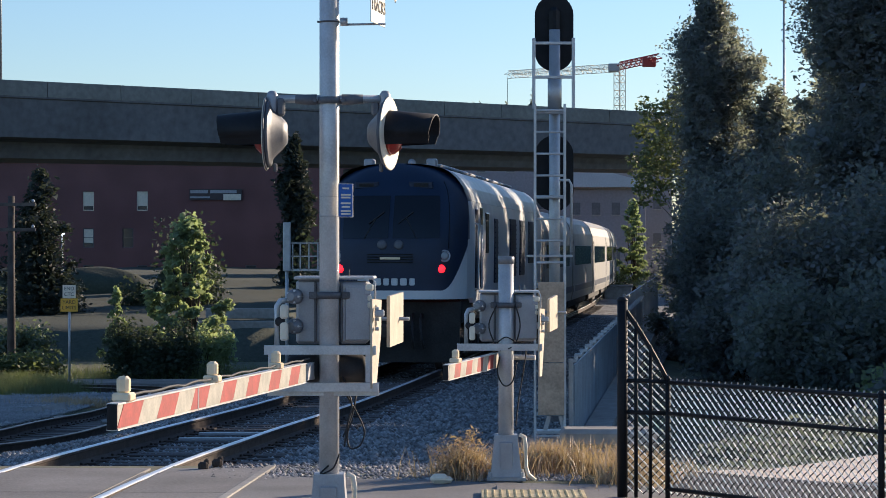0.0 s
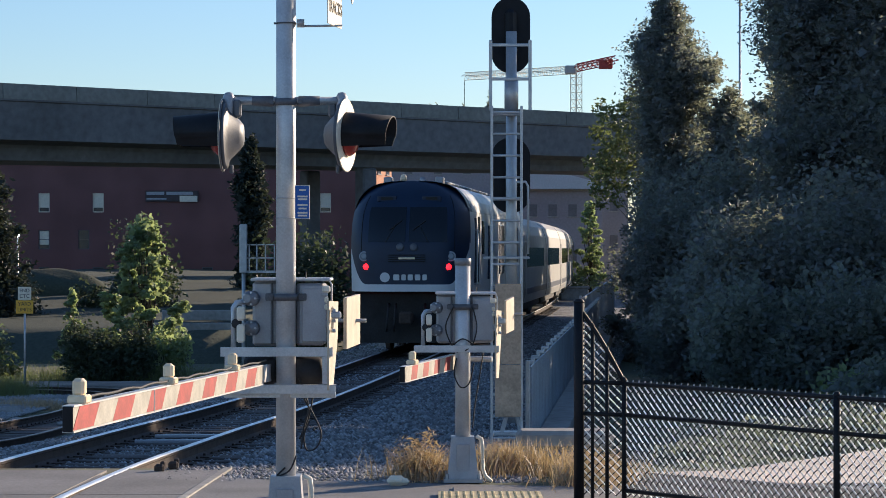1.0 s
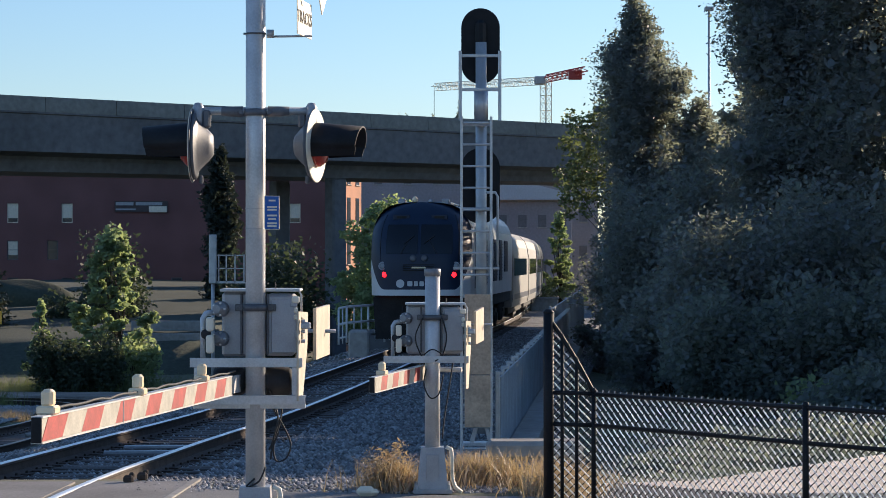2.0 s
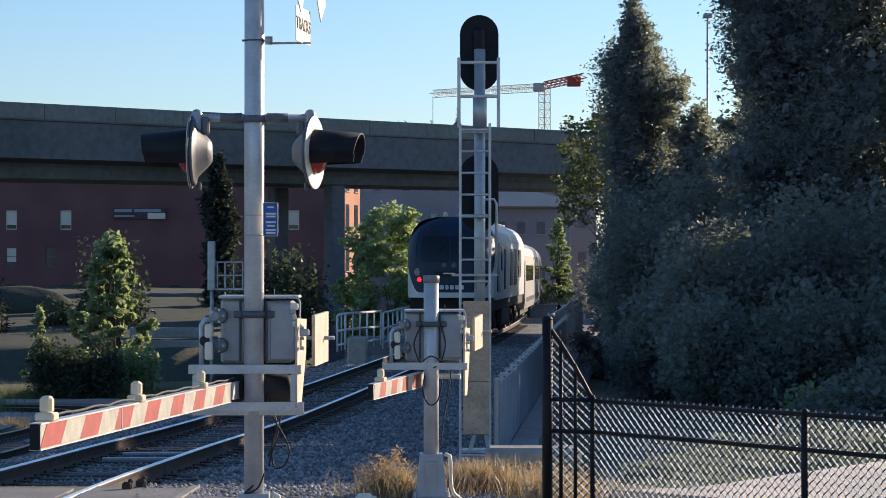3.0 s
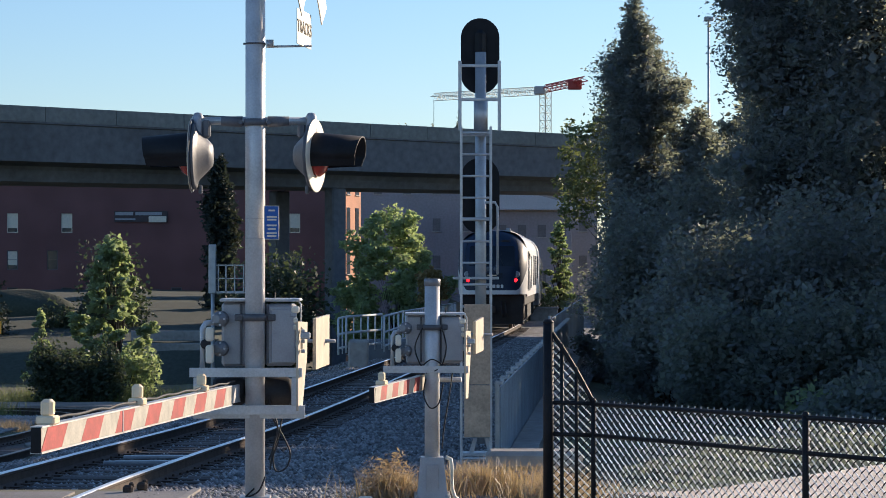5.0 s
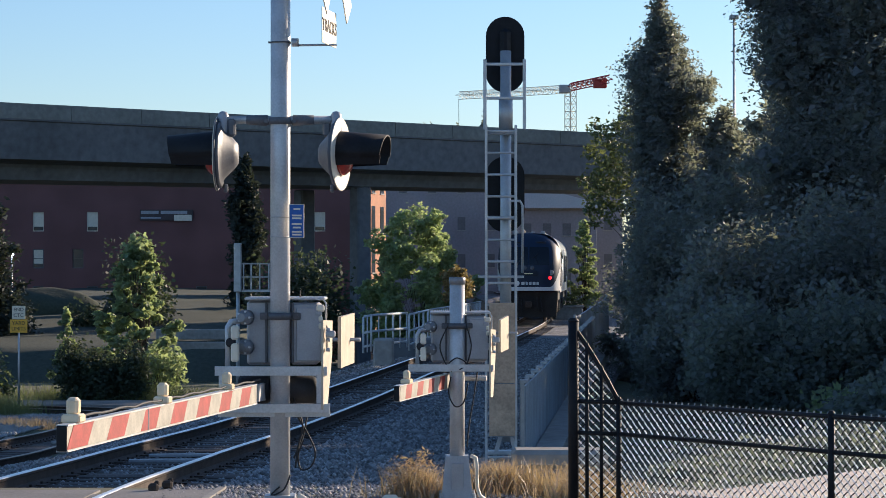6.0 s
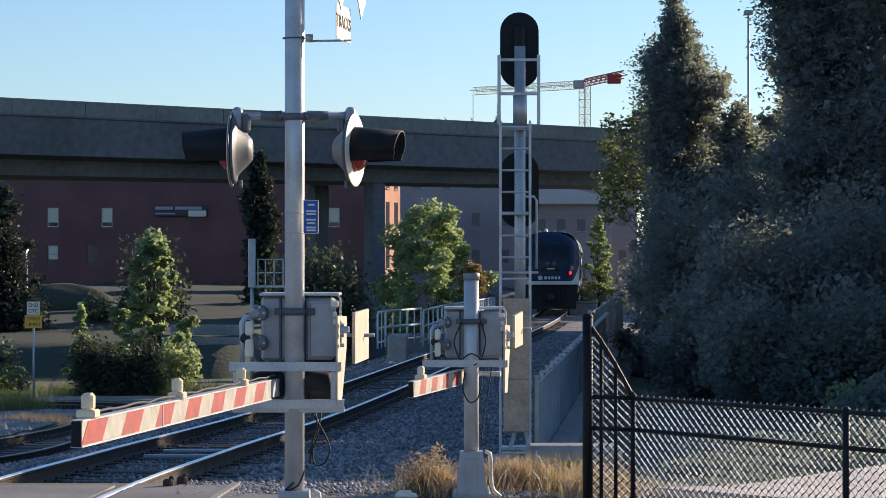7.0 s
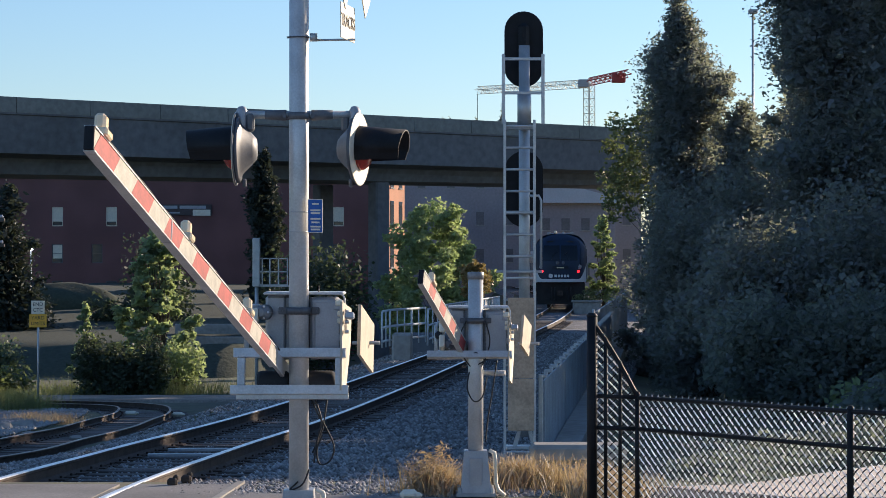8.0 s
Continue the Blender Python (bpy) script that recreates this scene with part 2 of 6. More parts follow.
def foliage(name, blobs, n, size, material, parent=None, seed=1, shell=0.55, flat=0.6, narrow=0.55, kind="", label=""):
    """Many small leaves in rounded masses: blobs are (centre, radii); most leaves lie near each mass's skin."""
    rng = np.random.default_rng(seed)
    vol = np.array([b[1][0] * b[1][1] * b[1][2] for b in blobs]) ** 0.67
    pick = rng.choice(len(blobs), n, p=vol / vol.sum())
    ctr = np.array([b[0] for b in blobs], float)[pick]
    rad = np.array([b[1] for b in blobs], float)[pick]
    d = rng.normal(size=(n, 3))
    d /= np.linalg.norm(d, axis=1)[:, None]
    r = shell + (1.12 - shell) * rng.random(n) ** 0.8
    # uneven skin: bulges that differ from mass to mass
    ph = rng.random((len(blobs), 3))[pick] * 6.3
    bulge = 1 + 0.16 * np.sin(3 * d[:, 0] * 2.1 + ph[:, 0]) * np.sin(3 * d[:, 1] * 2.3 + ph[:, 1]) + 0.12 * np.sin(7 * d[:, 2] + ph[:, 2])
    p = ctr + d * rad * (r * bulge)[:, None]
    # each leaf a bent diamond
    a = rng.normal(size=(n, 3)); a[:, 2] *= flat; a /= np.linalg.norm(a, axis=1)[:, None]
    b = np.cross(a, rng.normal(size=(n, 3))); b /= np.linalg.norm(b, axis=1)[:, None]
    L = (size * (0.6 + 0.8 * rng.random(n)))[:, None]
    c = np.cross(a, b)
    v = np.stack([p - a * L * 0.5, p + b * L * narrow * 0.5 + c * L * 0.1, p + a * L * 0.5, p - b * L * narrow * 0.5 + c * L * 0.1], 1).reshape(-1, 3)
    me = bpy.data.meshes.new(name)
    me.vertices.add(4 * n)
    me.vertices.foreach_set("co", v.ravel())
    me.loops.add(4 * n)
    me.loops.foreach_set("vertex_index", np.arange(4 * n))
    me.polygons.add(n)
    me.polygons.foreach_set("loop_start", np.arange(0, 4 * n, 4))
    me.update(calc_edges=True)
    me.materials.append(material)
    ob = part(name, me, material, parent, label)
    if kind:
        ob["kind"] = kind
    return ob


# ---- the lie of the land ----
TRACK = [(-4.6, 8.0, 0.03), (-3.9, 20.0, 0.03), (-3.42, 28.0, -0.15), (-2.62, 36.5, -0.32), (-1.70, 46.3, -0.43), (-0.58, 57.0, -0.45),
         (0.44, 66.5, -0.45), (1.75, 78.3, -0.45), (2.93, 89.0, -0.45), (4.58, 105.0, -0.45), (5.98, 121.0, -0.45), (6.80, 131.5, -0.45), (7.52, 142.0, -0.45),
         (8.15, 154.0, -0.45), (9.0, 186.0, -0.45), (9.0, 255.0, -0.45), (6.0, 330.0, -0.45)]
LINE = smooth_line(TRACK, 10)
SPUR = smooth_line([(-17.19, 15.3, -0.45), (-14.08, 22.31, -0.55), (-10.29, 30.3, -0.75), (-7.88, 36.69, -0.95), (-7.31, 41.93, -1.05), (-7.37, 47.97, -1.3), (-7.72, 53.95, -1.55),
                    (-8.4, 62.93, -1.98), (-9.19, 69.15, -2.2), (-10.17, 72.05, -2.3), (-11.59, 73.73, -2.36), (-13.47, 74.9, -2.4), (-18.21, 76.28, -2.45)], 8)


def track_x(y):
    for a, b in zip(LINE, LINE[1:]):
        if a.y <= y <= b.y:
            return a.x + (b.x - a.x) * (y - a.y) / (b.y - a.y)
    return LINE[-1].x


YARD_Y = [23.0, 30.0, 36.5, 42.0, 48.0, 54.0, 64.0, 72.0, 82.0, 100.0, 200.0]
YARD_Z = [-0.6, -0.98, -1.18, -1.28, -1.53, -1.78, -2.22, -2.5, -2.6, -2.85, -2.85]


def land(x, y):
    """The ground's height: level at the crossing, falling away beyond it to the low ground under the viaduct."""
    low = -min(6.0, max(0.0, (y - 33.0) * 0.042))
    near = 0.0 if y < 24 else max(-0.42, -0.035 * (y - 24))
    if y < 19:
        near = 0.0
    dx = x - track_x(min(max(y, 8), 330))
    wide = 2.6
    side = max(0.0, abs(dx) - wide)
    k = min(1.0, side / (3.0 + 0.02 * y))
    k = k * k * (3 - 2 * k)
    bed = near - 0.18 - 0.18 * min(1.0, max(0.0, y - 22.6)) if y > 22.5 else -0.01
    base = min(bed, low - 0.02) if y > 22.5 else -0.01
    z = bed * (1 - k) + base * k
    # the yard on the left sinks away from the line
    q = min(1.0, max(0.0, (dx + 2.9) / -1.5)) * min(1.0, max(0.0, (y - 23.0) / 5.0))
    return z + (min(z, float(np.interp(y, YARD_Y, YARD_Z))) - z) * q


def ground():
    xs = [-3000, -900, -300, -120, -70, -45] + [-34 + 1.0 * i for i in range(65)] + [34, 45, 70, 120, 300, 900, 3000]
    xs = sorted(set(xs))
    ys = [-400, -60, -10, 5, 12, 16, 19, 21, 22.4, 22.6] + [23.5 + 1.0 * i for i in range(60)] + [90, 100, 115, 130, 150, 180, 220, 300, 450, 800, 1600, 4000]
    bm = bmesh.new()
    grid = [[bm.verts.new((x, y, land(x, y) + (0.06 * noise.noise((x * 0.5, y * 0.4, 0)) if y > 25 and abs(x - track_x(min(max(y, 8), 330))) > 3 else 0))) for x in xs] for y in ys]
    for j in range(len(ys) - 1):
        for i in range(len(xs) - 1):
            bm.faces.new((grid[j][i], grid[j][i + 1], grid[j + 1][i + 1], grid[j + 1][i])).smooth = True
    tagged(part("ground", bm, SOIL), "uneven dry earth and weeds falling away from the railway", "ground", kind="structure")


ground()


# ---- railway ----
RAIL = [(-0.070, -0.172), (0.070, -0.172), (0.070, -0.16), (0.012, -0.13), (0.012, -0.05), (0.036, -0.035), (0.036, -0.006), (-0.036, -0.006), (-0.036, -0.035),
        (-0.012, -0.05), (-0.012, -0.13), (-0.070, -0.16)]
HEAD = [(-0.037, -0.012), (0.037, -0.012), (0.037, -0.006), (0.029, 0.001), (0.012, 0.004), (-0.012, 0.004), (-0.029, 0.001), (-0.037, -0.006)]


def offset(line, u):
    out = []
    for i, p in enumerate(line):
        d = line[min(i + 1, len(line) - 1)] - line[max(i - 1, 0)]
        out.append(p + Vector((d.y, -d.x, 0)).normalized() * u)
    return out


def track(name, line, label, head):
    tr = thing(name, (0, 0, 0), label, "railway track", kind="structure")
    for side in (-0.753, 0.753):
        bm = bmesh.new()
        sweep(bm, offset(line, side), RAIL)
        ob = part("rail", bm, RUST, tr, "rusted steel rail")
        bm = bmesh.new()
        sweep(bm, offset(line, side), HEAD)
        part("rail_head", bm, head, ob, "polished running surface" if head is STEEL else "dull brown running surface")
    return tr


main = track("railway_track", LINE, "main line railway track with shiny rail heads", STEEL)
spur = track("spur_track", SPUR, "rusty spur track that curves away", mat("worn_brown_rail_head", (0.28, 0.21, 0.16), 0.45, 0.6, 0.25, 3, 60, 0.05))

bm = bmesh.new()
sweep(bm, [p for p in LINE if p.y > 22.6], [(-3.2, -0.6), (5.2, -0.6), (4.6, -0.36), (1.75, -0.215), (-1.75, -0.215)])
bed = tagged(part("ballast_bed", bm, BALLAST), "dark grey crushed stone ballast under the railway", "ballast", kind="structure")

# ---- viaduct ----
VIA_A, VIA_B = Vector((-58.0, 112.6, 0)), Vector((46.0, 194.0, 0))
VIA_DIR = (VIA_B - VIA_A).normalized()
VIA_SIDE = Vector((-VIA_DIR.y, VIA_DIR.x, 0))
VIA_Q = Matrix.Rotation(math.atan2(VIA_DIR.y, VIA_DIR.x), 4, 'Z')


def viaduct():
    v = thing("viaduct", (0, 0, 0), "long concrete road viaduct with a solid parapet on columns", "bridge", kind="structure")
    bm = bmesh.new()
    # a deck slab with a short overhang, and a deeper girder set back under it whose foot rises towards the far end
    sec = [(0.0, 11.4, 0), (0.0, 11.3, 0), (0.12, 11.24, 0), (0.3, 8.95, 0.5), (2.3, 8.75, 0.5), (2.6, 7.8, 1), (9.9, 7.8, 1), (10.2, 8.75, 0.5), (12.2, 8.95, 0.5), (12.38, 11.24, 0), (12.5, 11.3, 0), (12.5, 11.4, 0)]
    ends = [[bm.verts.new(at + VIA_SIDE * u + Vector((0, 0, w + q * dz))) for u, w, q in sec] for at, dz in ((VIA_A, -0.36), (VIA_B, 0.62))]
    for k in range(len(sec)):
        m = (k + 1) % len(sec)
        bm.faces.new((ends[0][k], ends[0][m], ends[1][m], ends[1][k]))
    bm.faces.new(ends[0][::-1])
    bm.faces.new(ends[1])
    part("deck", bm, VIA, v)
    for u in (0.0, 12.15):
        n = 26
        span = (VIA_B - VIA_A) / n
        for k in range(n):
            a, b = VIA_A + span * k + VIA_DIR * 0.02, VIA_A + span * (k + 1) - VIA_DIR * 0.02
            bm = bmesh.new()
            add_prism(bm, [VIA_SIDE * (u + q) + Vector((0, 0, w)) for q, w in ((-0.03, 11.402), (0.38, 11.402), (0.30, 12.35), (0.02, 12.35))], a, b)
            part("parapet_panel", bm, DECKW, v)
    for d in (22, 70, 118):
        for u in (2.6, 9.4):
            c = VIA_A + VIA_DIR * d + VIA_SIDE * u
            bm = bmesh.new()
            add_box(bm, (0, 0, 0.9), (1.2, 1.1, 14.0), 0.12, VIA_Q)
            ob = part("column", bm, VIA, v)
            ob.location = (c.x, c.y, 0)
    return v


viaduct()


# ---- red brick building ----
def brick_building():
    b = thing("brick_building", (-28.6, 205.0, -6.0), "dark red brick office building with small white-framed windows", "building")
    w, h, d = 44.0, 16.0, 22.0
    wall = bmesh.new()
    holes = []
    for s, row in enumerate(((-16.2, -6.4, -1.5), (-16.2, -6.4, -1.5, 8.4), (-16.2, -6.4, -2.8, 19.1), (-16.2, -11.3, -6.4, -1.5, 19.1))):
        for x in row:
            holes.append((x, 1.55 + 3.35 * s))
    xs = sorted({-w / 2, w / 2, *[x - 0.5 for x, z in holes], *[x + 0.5 for x, z in holes]})
    zs = sorted({0.0, h, *[z for x, z in holes], *[z + 1.75 for x, z in holes]})
    hole = {(round(x - 0.5, 3), round(z, 3)) for x, z in holes}
    for i in range(len(xs) - 1):
        for j in range(len(zs) - 1):
            x0, x1, z0, z1 = xs[i], xs[i + 1], zs[j], zs[j + 1]
            if (round(x0, 3), round(z0, 3)) in hole:
                for q in (((x0, 0, z0), (x0, 0.25, z0), (x0, 0.25, z1), (x0, 0, z1)), ((x1, 0, z0), (x1, 0, z1), (x1, 0.25, z1), (x1, 0.25, z0)),
                          ((x0, 0, z0), (x1, 0, z0), (x1, 0.25, z0), (x0, 0.25, z0)), ((x0, 0, z1), (x0, 0.25, z1), (x1, 0.25, z1), (x1, 0, z1))):
                    wall.faces.new([wall.verts.new(p) for p in q])
                continue
            wall.faces.new([wall.verts.new(p) for p in ((x0, 0, z0), (x1, 0, z0), (x1, 0, z1), (x0, 0, z1))])
    bmesh.ops.remove_doubles(wall, verts=wall.verts[:], dist=0.001)
    me = as_mesh("wall", wall, BRICK)
    part("wall", me, BRICK, b)
    bm = bmesh.new()
    add_box(bm, (0, 0.3 + d / 2, h / 2), (w - 0.01, d - 0.1, h - 0.01))
    part("rear_walls", bm, BRICK, b)
    bm = bmesh.new()
    add_box(bm, (0, d / 2, h + 0.15), (w + 0.4, d + 0.5, 0.3), 0.05)
    part("roof", bm, CONC, b)
    bm = bmesh.new()
    for a, c in (((0, 0, 0.04), (1.0, 0.06, 0.08)), ((0, 0, 1.71), (1.0, 0.06, 0.08)), ((-0.46, 0, 0.875), (0.08, 0.06, 1.59)), ((0.46, 0, 0.875), (0.08, 0.06, 1.59)), ((0, 0, 0.9), (0.84, 0.05, 0.05))):
        add_box(bm, a, c)
    fr = as_mesh("window", bm, CREAM)
    bm = bmesh.new()
    add_box(bm, (0, 0.02, 0.87), (0.9, 0.012, 1.6))
    gl = as_mesh("pane", bm, PANE)
    bm = bmesh.new()
    add_box(bm, (0, 0.005, 1.05), (0.84, 0.012, 1.25))
    bl = as_mesh("blind", bm, CREAM)
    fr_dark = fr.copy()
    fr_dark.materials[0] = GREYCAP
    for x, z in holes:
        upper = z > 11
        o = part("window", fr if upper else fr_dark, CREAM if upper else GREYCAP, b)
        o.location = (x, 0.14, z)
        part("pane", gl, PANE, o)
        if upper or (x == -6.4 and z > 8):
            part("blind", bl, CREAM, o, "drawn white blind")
    return b


brick_building()


# ---- train ----
SPEED, TAIL_Y = 10.65, 46.3
LOCO_LEN, COACH_LEN, COACHES = 21.8, 13.2, 6


def along(y_tail, ahead):
    """The place on the line that lies so many metres ahead of the place at depth y_tail."""
    y = y_tail
    left = ahead
    while left > 0:
        step = min(left, 1.0)
        x0, x1 = track_x(y), track_x(y + 0.5)
        y += step * 0.5 / math.hypot(0.5, x1 - x0)
        left -= step
    return Vector((track_x(y), y, 0))


def riding(ahead, length):
    """Rows that carry a vehicle along the line: its rear end starts so many metres ahead of the train's tail."""
    rows = []
    for k in range(17):
        t = k * 0.5
        tail = TAIL_Y + SPEED * t
        a, b = along(tail, ahead + 2.8), along(tail, ahead + length - 2.8)
        d = (b - a).normalized()
        p = a - d * 2.8
        rows.append((t, Matrix.Translation((p.x, p.y, -0.45)) @ Matrix.Rotation(math.atan2(d.y, d.x) - math.pi / 2, 4, 'Z')))
    return rows


def rolling(at, radius):
    """Rows that turn a wheel about its axle as the train goes."""
    return [(k / 15, Matrix.Translation(at) @ Matrix.Rotation(-SPEED * k / 15 / radius, 4, 'X')) for k in range(121)]


WHEELS = []


def wheel(parent, x, y, r):
    bm = bmesh.new()
    s = 1 if x > 0 else -1
    add_lathe(bm, [(0.10, 0.06), (0.12, 0.06), (0.13, 0.02), (r * 0.8, 0.0), (r * 0.82, 0.05), (r, 0.05), (r, -0.06), (r + 0.03, -0.07), (r + 0.03, -0.09), (0.1, -0.09)], (0, 0, 0), (s, 0, 0), 28)
    for k in range(4):
        a = k * math.pi / 2
        add_rod(bm, (s * 0.0, 0.28 * math.cos(a), 0.28 * math.sin(a)), (s * 0.03, 0.28 * math.cos(a), 0.28 * math.sin(a)), 0.04, seg=6)
    w = part("wheel", bm, RUST, parent, "steel wheel")
    w.location = (x, y, r)
    WHEELS.append((w, (x, y, r), r))


def half_width(z):
    """Half the locomotive's width at height z over the rails."""
    rows = [(1.50, 1.50), (2.9, 1.525), (3.3, 1.52), (3.6, 1.49), (3.86, 1.40), (4.05, 1.28), (4.2, 1.12), (4.3, 0.93), (4.37, 0.62), (4.40, 0.0)]
    for (a, p), (b, q) in zip(rows, rows[1:]):
        if z <= b:
            return p + (q - p) * max(0.0, (z - a)) / (b - a)
    return 0.0


def nose_y(z):
    return 0.05 + 0.10 * max(0.0, z - 2.4) + 0.30 * max(0.0, z - 2.7) ** 1.6 + 0.9 * max(0.0, z - 3.9) ** 2


def nose_point(u, z, out=0.0):
    """A place on the rounded end: u from -1 to 1 across."""
    w = half_width(z)
    a = abs(u)
    return Vector((u * w, nose_y(z) + 0.10 * a * a + 0.62 * a ** 6 - out, z))


def locomotive():
    lo = thing("locomotive", (0, 0, 0), "navy and white diesel locomotive with red tail lamps lit", "locomotive")
    U = [i / 24 for i in range(-24, 25)]
    Z = [1.56, 1.66, 1.72, 1.8, 1.9, 2.0, 2.1, 2.2, 2.3, 2.45, 2.6, 2.8, 3.0, 3.2, 3.4, 3.6, 3.75, 3.9, 4.0, 4.1, 4.2, 4.28, 4.34, 4.375, 4.392]

    def edge(u):
        # lower edge of the navy field: level in the middle, sweeping up at the corners
        return 1.74 + 0.92 * max(0.0, (abs(u) - 0.70) / 0.30) ** 2.0
    dark, pale = bmesh.new(), bmesh.new()
    N = 34
    for i in range(len(U) - 1):
        for b, rows in ((pale, 4), (dark, N)):
            for j in range(rows):
                def zz(u, q):
                    e = edge(u)
                    return 1.56 + (e - 1.56) * q / rows if b is pale else e + (4.392 - e) * (1 - (1 - q / rows) ** 1.5)
                f = b.faces.new([b.verts.new(nose_point(u, zz(u, q))) for u, q in ((U[i], j), (U[i + 1], j), (U[i + 1], j + 1), (U[i], j + 1))])
                f.smooth = True
    # the cab's sides behind the rounded end
    for sgn in (-1, 1):
        for j in range(len(Z) - 1):
            p, q = nose_point(sgn, Z[j]), nose_point(sgn, Z[j + 1])
            for y0, y1, dk in ((None, 1.15, True), (1.15, 2.0, False)):
                b = dark if (dk and Z[j] > 2.6) or Z[j] > 3.55 else pale
                a0, a1 = (p.y, q.y) if y0 is None else (y0, y0)
                if y0 is None and max(p.y, q.y) >= y1:
                    a0, a1 = p.y, q.y
                    y1 = max(p.y, q.y) + 0.001
                s = max(y1, 2.0) if not dk else y1
                f = b.faces.new([b.verts.new(v) for v in ((p.x, a0, p.z), (p.x, s, p.z), (q.x, s, q.z), (q.x, a1, q.z))])
                f.smooth = True
    for b in (dark, pale):
        bmesh.ops.remove_doubles(b, verts=b.verts[:], dist=0.002)
    part("nose", dark, NAVY, lo, "glossy navy rounded cab end")
    part("skirt", pale, TRAINW, lo, "white surround of the cab end")
    # long body
    zs = [1.45, 1.6, 2.9, 3.1, 3.25, 3.45, 3.6]
    bm = bmesh.new()
    ring0 = [(-half_width(z), z) for z in zs] + [(half_width(z), z) for z in zs[::-1]]
    add_prism(bm, [(x, 0, z) for x, z in ring0], (0, 2.0, 0), (0, 21.0, 0))
    part("body", bm, TRAINW, lo, "white body side")
    zr = [3.6, 3.75, 3.9, 4.1, 4.25, 4.34, 4.38]
    bm = bmesh.new()
    ring1 = [(-half_width(z), z) for z in zr] + [(half_width(z), z) for z in zr[::-1]]
    add_prism(bm, [(x, 0, z + 0.004) for x, z in ring1], (0, 2.0, 0), (0, 21.0, 0))
    roof = part("roof", bm, mat("grey_roof_paint", (0.36, 0.37, 0.38), 0.4, 0.1, 0.15, 2, 30, 0.05), lo, "light grey roof with raised panels")
    bm = bmesh.new()
    add_box(bm, (0, 0, 0), (1.5, 1.7, 0.06), 0.02)
    me = as_mesh("roof_panel", bm, CAST)
    for k in range(9):
        o = part("roof_panel", me, CAST, roof)
        o.location = (0, 3.4 + 1.95 * k, 4.40)
    # windscreen with a middle pillar, lamps, grille, lettering bars
    for u0, u1 in ((-0.66, -0.03), (0.03, 0.66)):
        bm = bmesh.new()
        us = [u0 + (u1 - u0) * i / 8 for i in range(9)]
        vz = [2.82, 3.0, 3.2, 3.4, 3.6, 3.7]
        grid = [[bm.verts.new(nose_point(u, z, 0.018)) for u in us] for z in vz]
        for j in range(len(vz) - 1):
            for i in range(8):
                bm.faces.new((grid[j][i], grid[j][i + 1], grid[j + 1][i + 1], grid[j + 1][i])).smooth = True
        part("windscreen", bm, GLASS, lo, "dark windscreen pane")
    for x in (-1.03, 1.03):
        c = nose_point(x / 1.5, 2.19)
        bm = bmesh.new()
        add_lathe(bm, [(0.085, -0.05), (0.085, 0.0), (0.06, 0.02), (0.02, 0.025)], c, (0, -1, 0.1), 20)
        part("tail_lamp", bm, TAIL, lo, "lit red tail lamp")
        c = nose_point(x * 1.06 / 1.5, 2.45)
        bm = bmesh.new()
        add_lathe(bm, [(0.13, -0.06), (0.13, 0.012), (0.10, 0.02), (0.10, 0.005)], c, (x * 0.15, -1, 0.1), 24)
        ring = part("headlight", bm, CAST, lo, "round headlight in a grey ring")
        bm = bmesh.new()
        add_lathe(bm, [(0.095, 0.0), (0.095, 0.010), (0.05, 0.028)], c, (x * 0.15, -1, 0.1), 20)
        part("lens", bm, LAMPW, ring)
    for x in (-0.17, 0.17):
        c = nose_point(x / 1.5, 2.68)
        bm = bmesh.new()
        add_lathe(bm, [(0.10, -0.05), (0.10, 0.02), (0.07, 0.03), (0.02, 0.034)], c, (0, -1, 0.15), 20)
        part("centre_headlight", bm, GREYCAP, lo, "round centre headlight")
    bm = bmesh.new()
    for k in range(4):
        add_box(bm, nose_point(0, 2.32 + 0.055 * k, 0.012), (0.95, 0.03, 0.02), 0.004)
    part("grille", bm, BLACK, lo, "black slotted grille")
    bm = bmesh.new()
    add_box(bm, nose_point(0, 2.40, 0.03), (0.42, 0.02, 0.05), 0.005)
    part("display_strip", bm, AMBER, lo, "dim amber display strip")
    bm = bmesh.new()
    add_lathe(bm, [(0.125, -0.02), (0.125, 0.008), (0.12, 0.012)], nose_point(-0.37, 1.92), (0, -1, 0), 24)
    emblem = part("emblem", bm, TRAINW, lo, "round white emblem")
    x = -0.36
    for w in (0.19, 0.14, 0.16, 0.17, 0.14):
        bm = bmesh.new()
        p = nose_point((x + w / 2) / 1.5, 1.92, 0.008)
        add_box(bm, p, (w * 0.82, 0.016, 0.15), 0.02)
        part("lettering_bar", bm, TRAINW, lo, "white lettering bar")
        x += w + 0.02
    for x, m in ((-0.68, CAST), (0.66, CAST)):
        bm = bmesh.new()
        add_box(bm, (x, 1.75, 4.40), (0.22, 0.30, 0.22), 0.03)
        part("roof_box", bm, m, lo, "pale roof antenna box")
    bm = bmesh.new()
    add_lathe(bm, [(0.09, 0), (0.09, 0.12), (0.06, 0.19), (0.01, 0.21)], (-0.30, 1.9, 4.38), (0, 0, 1), 16)
    part("beacon", bm, AMBER, lo, "amber roof beacon")
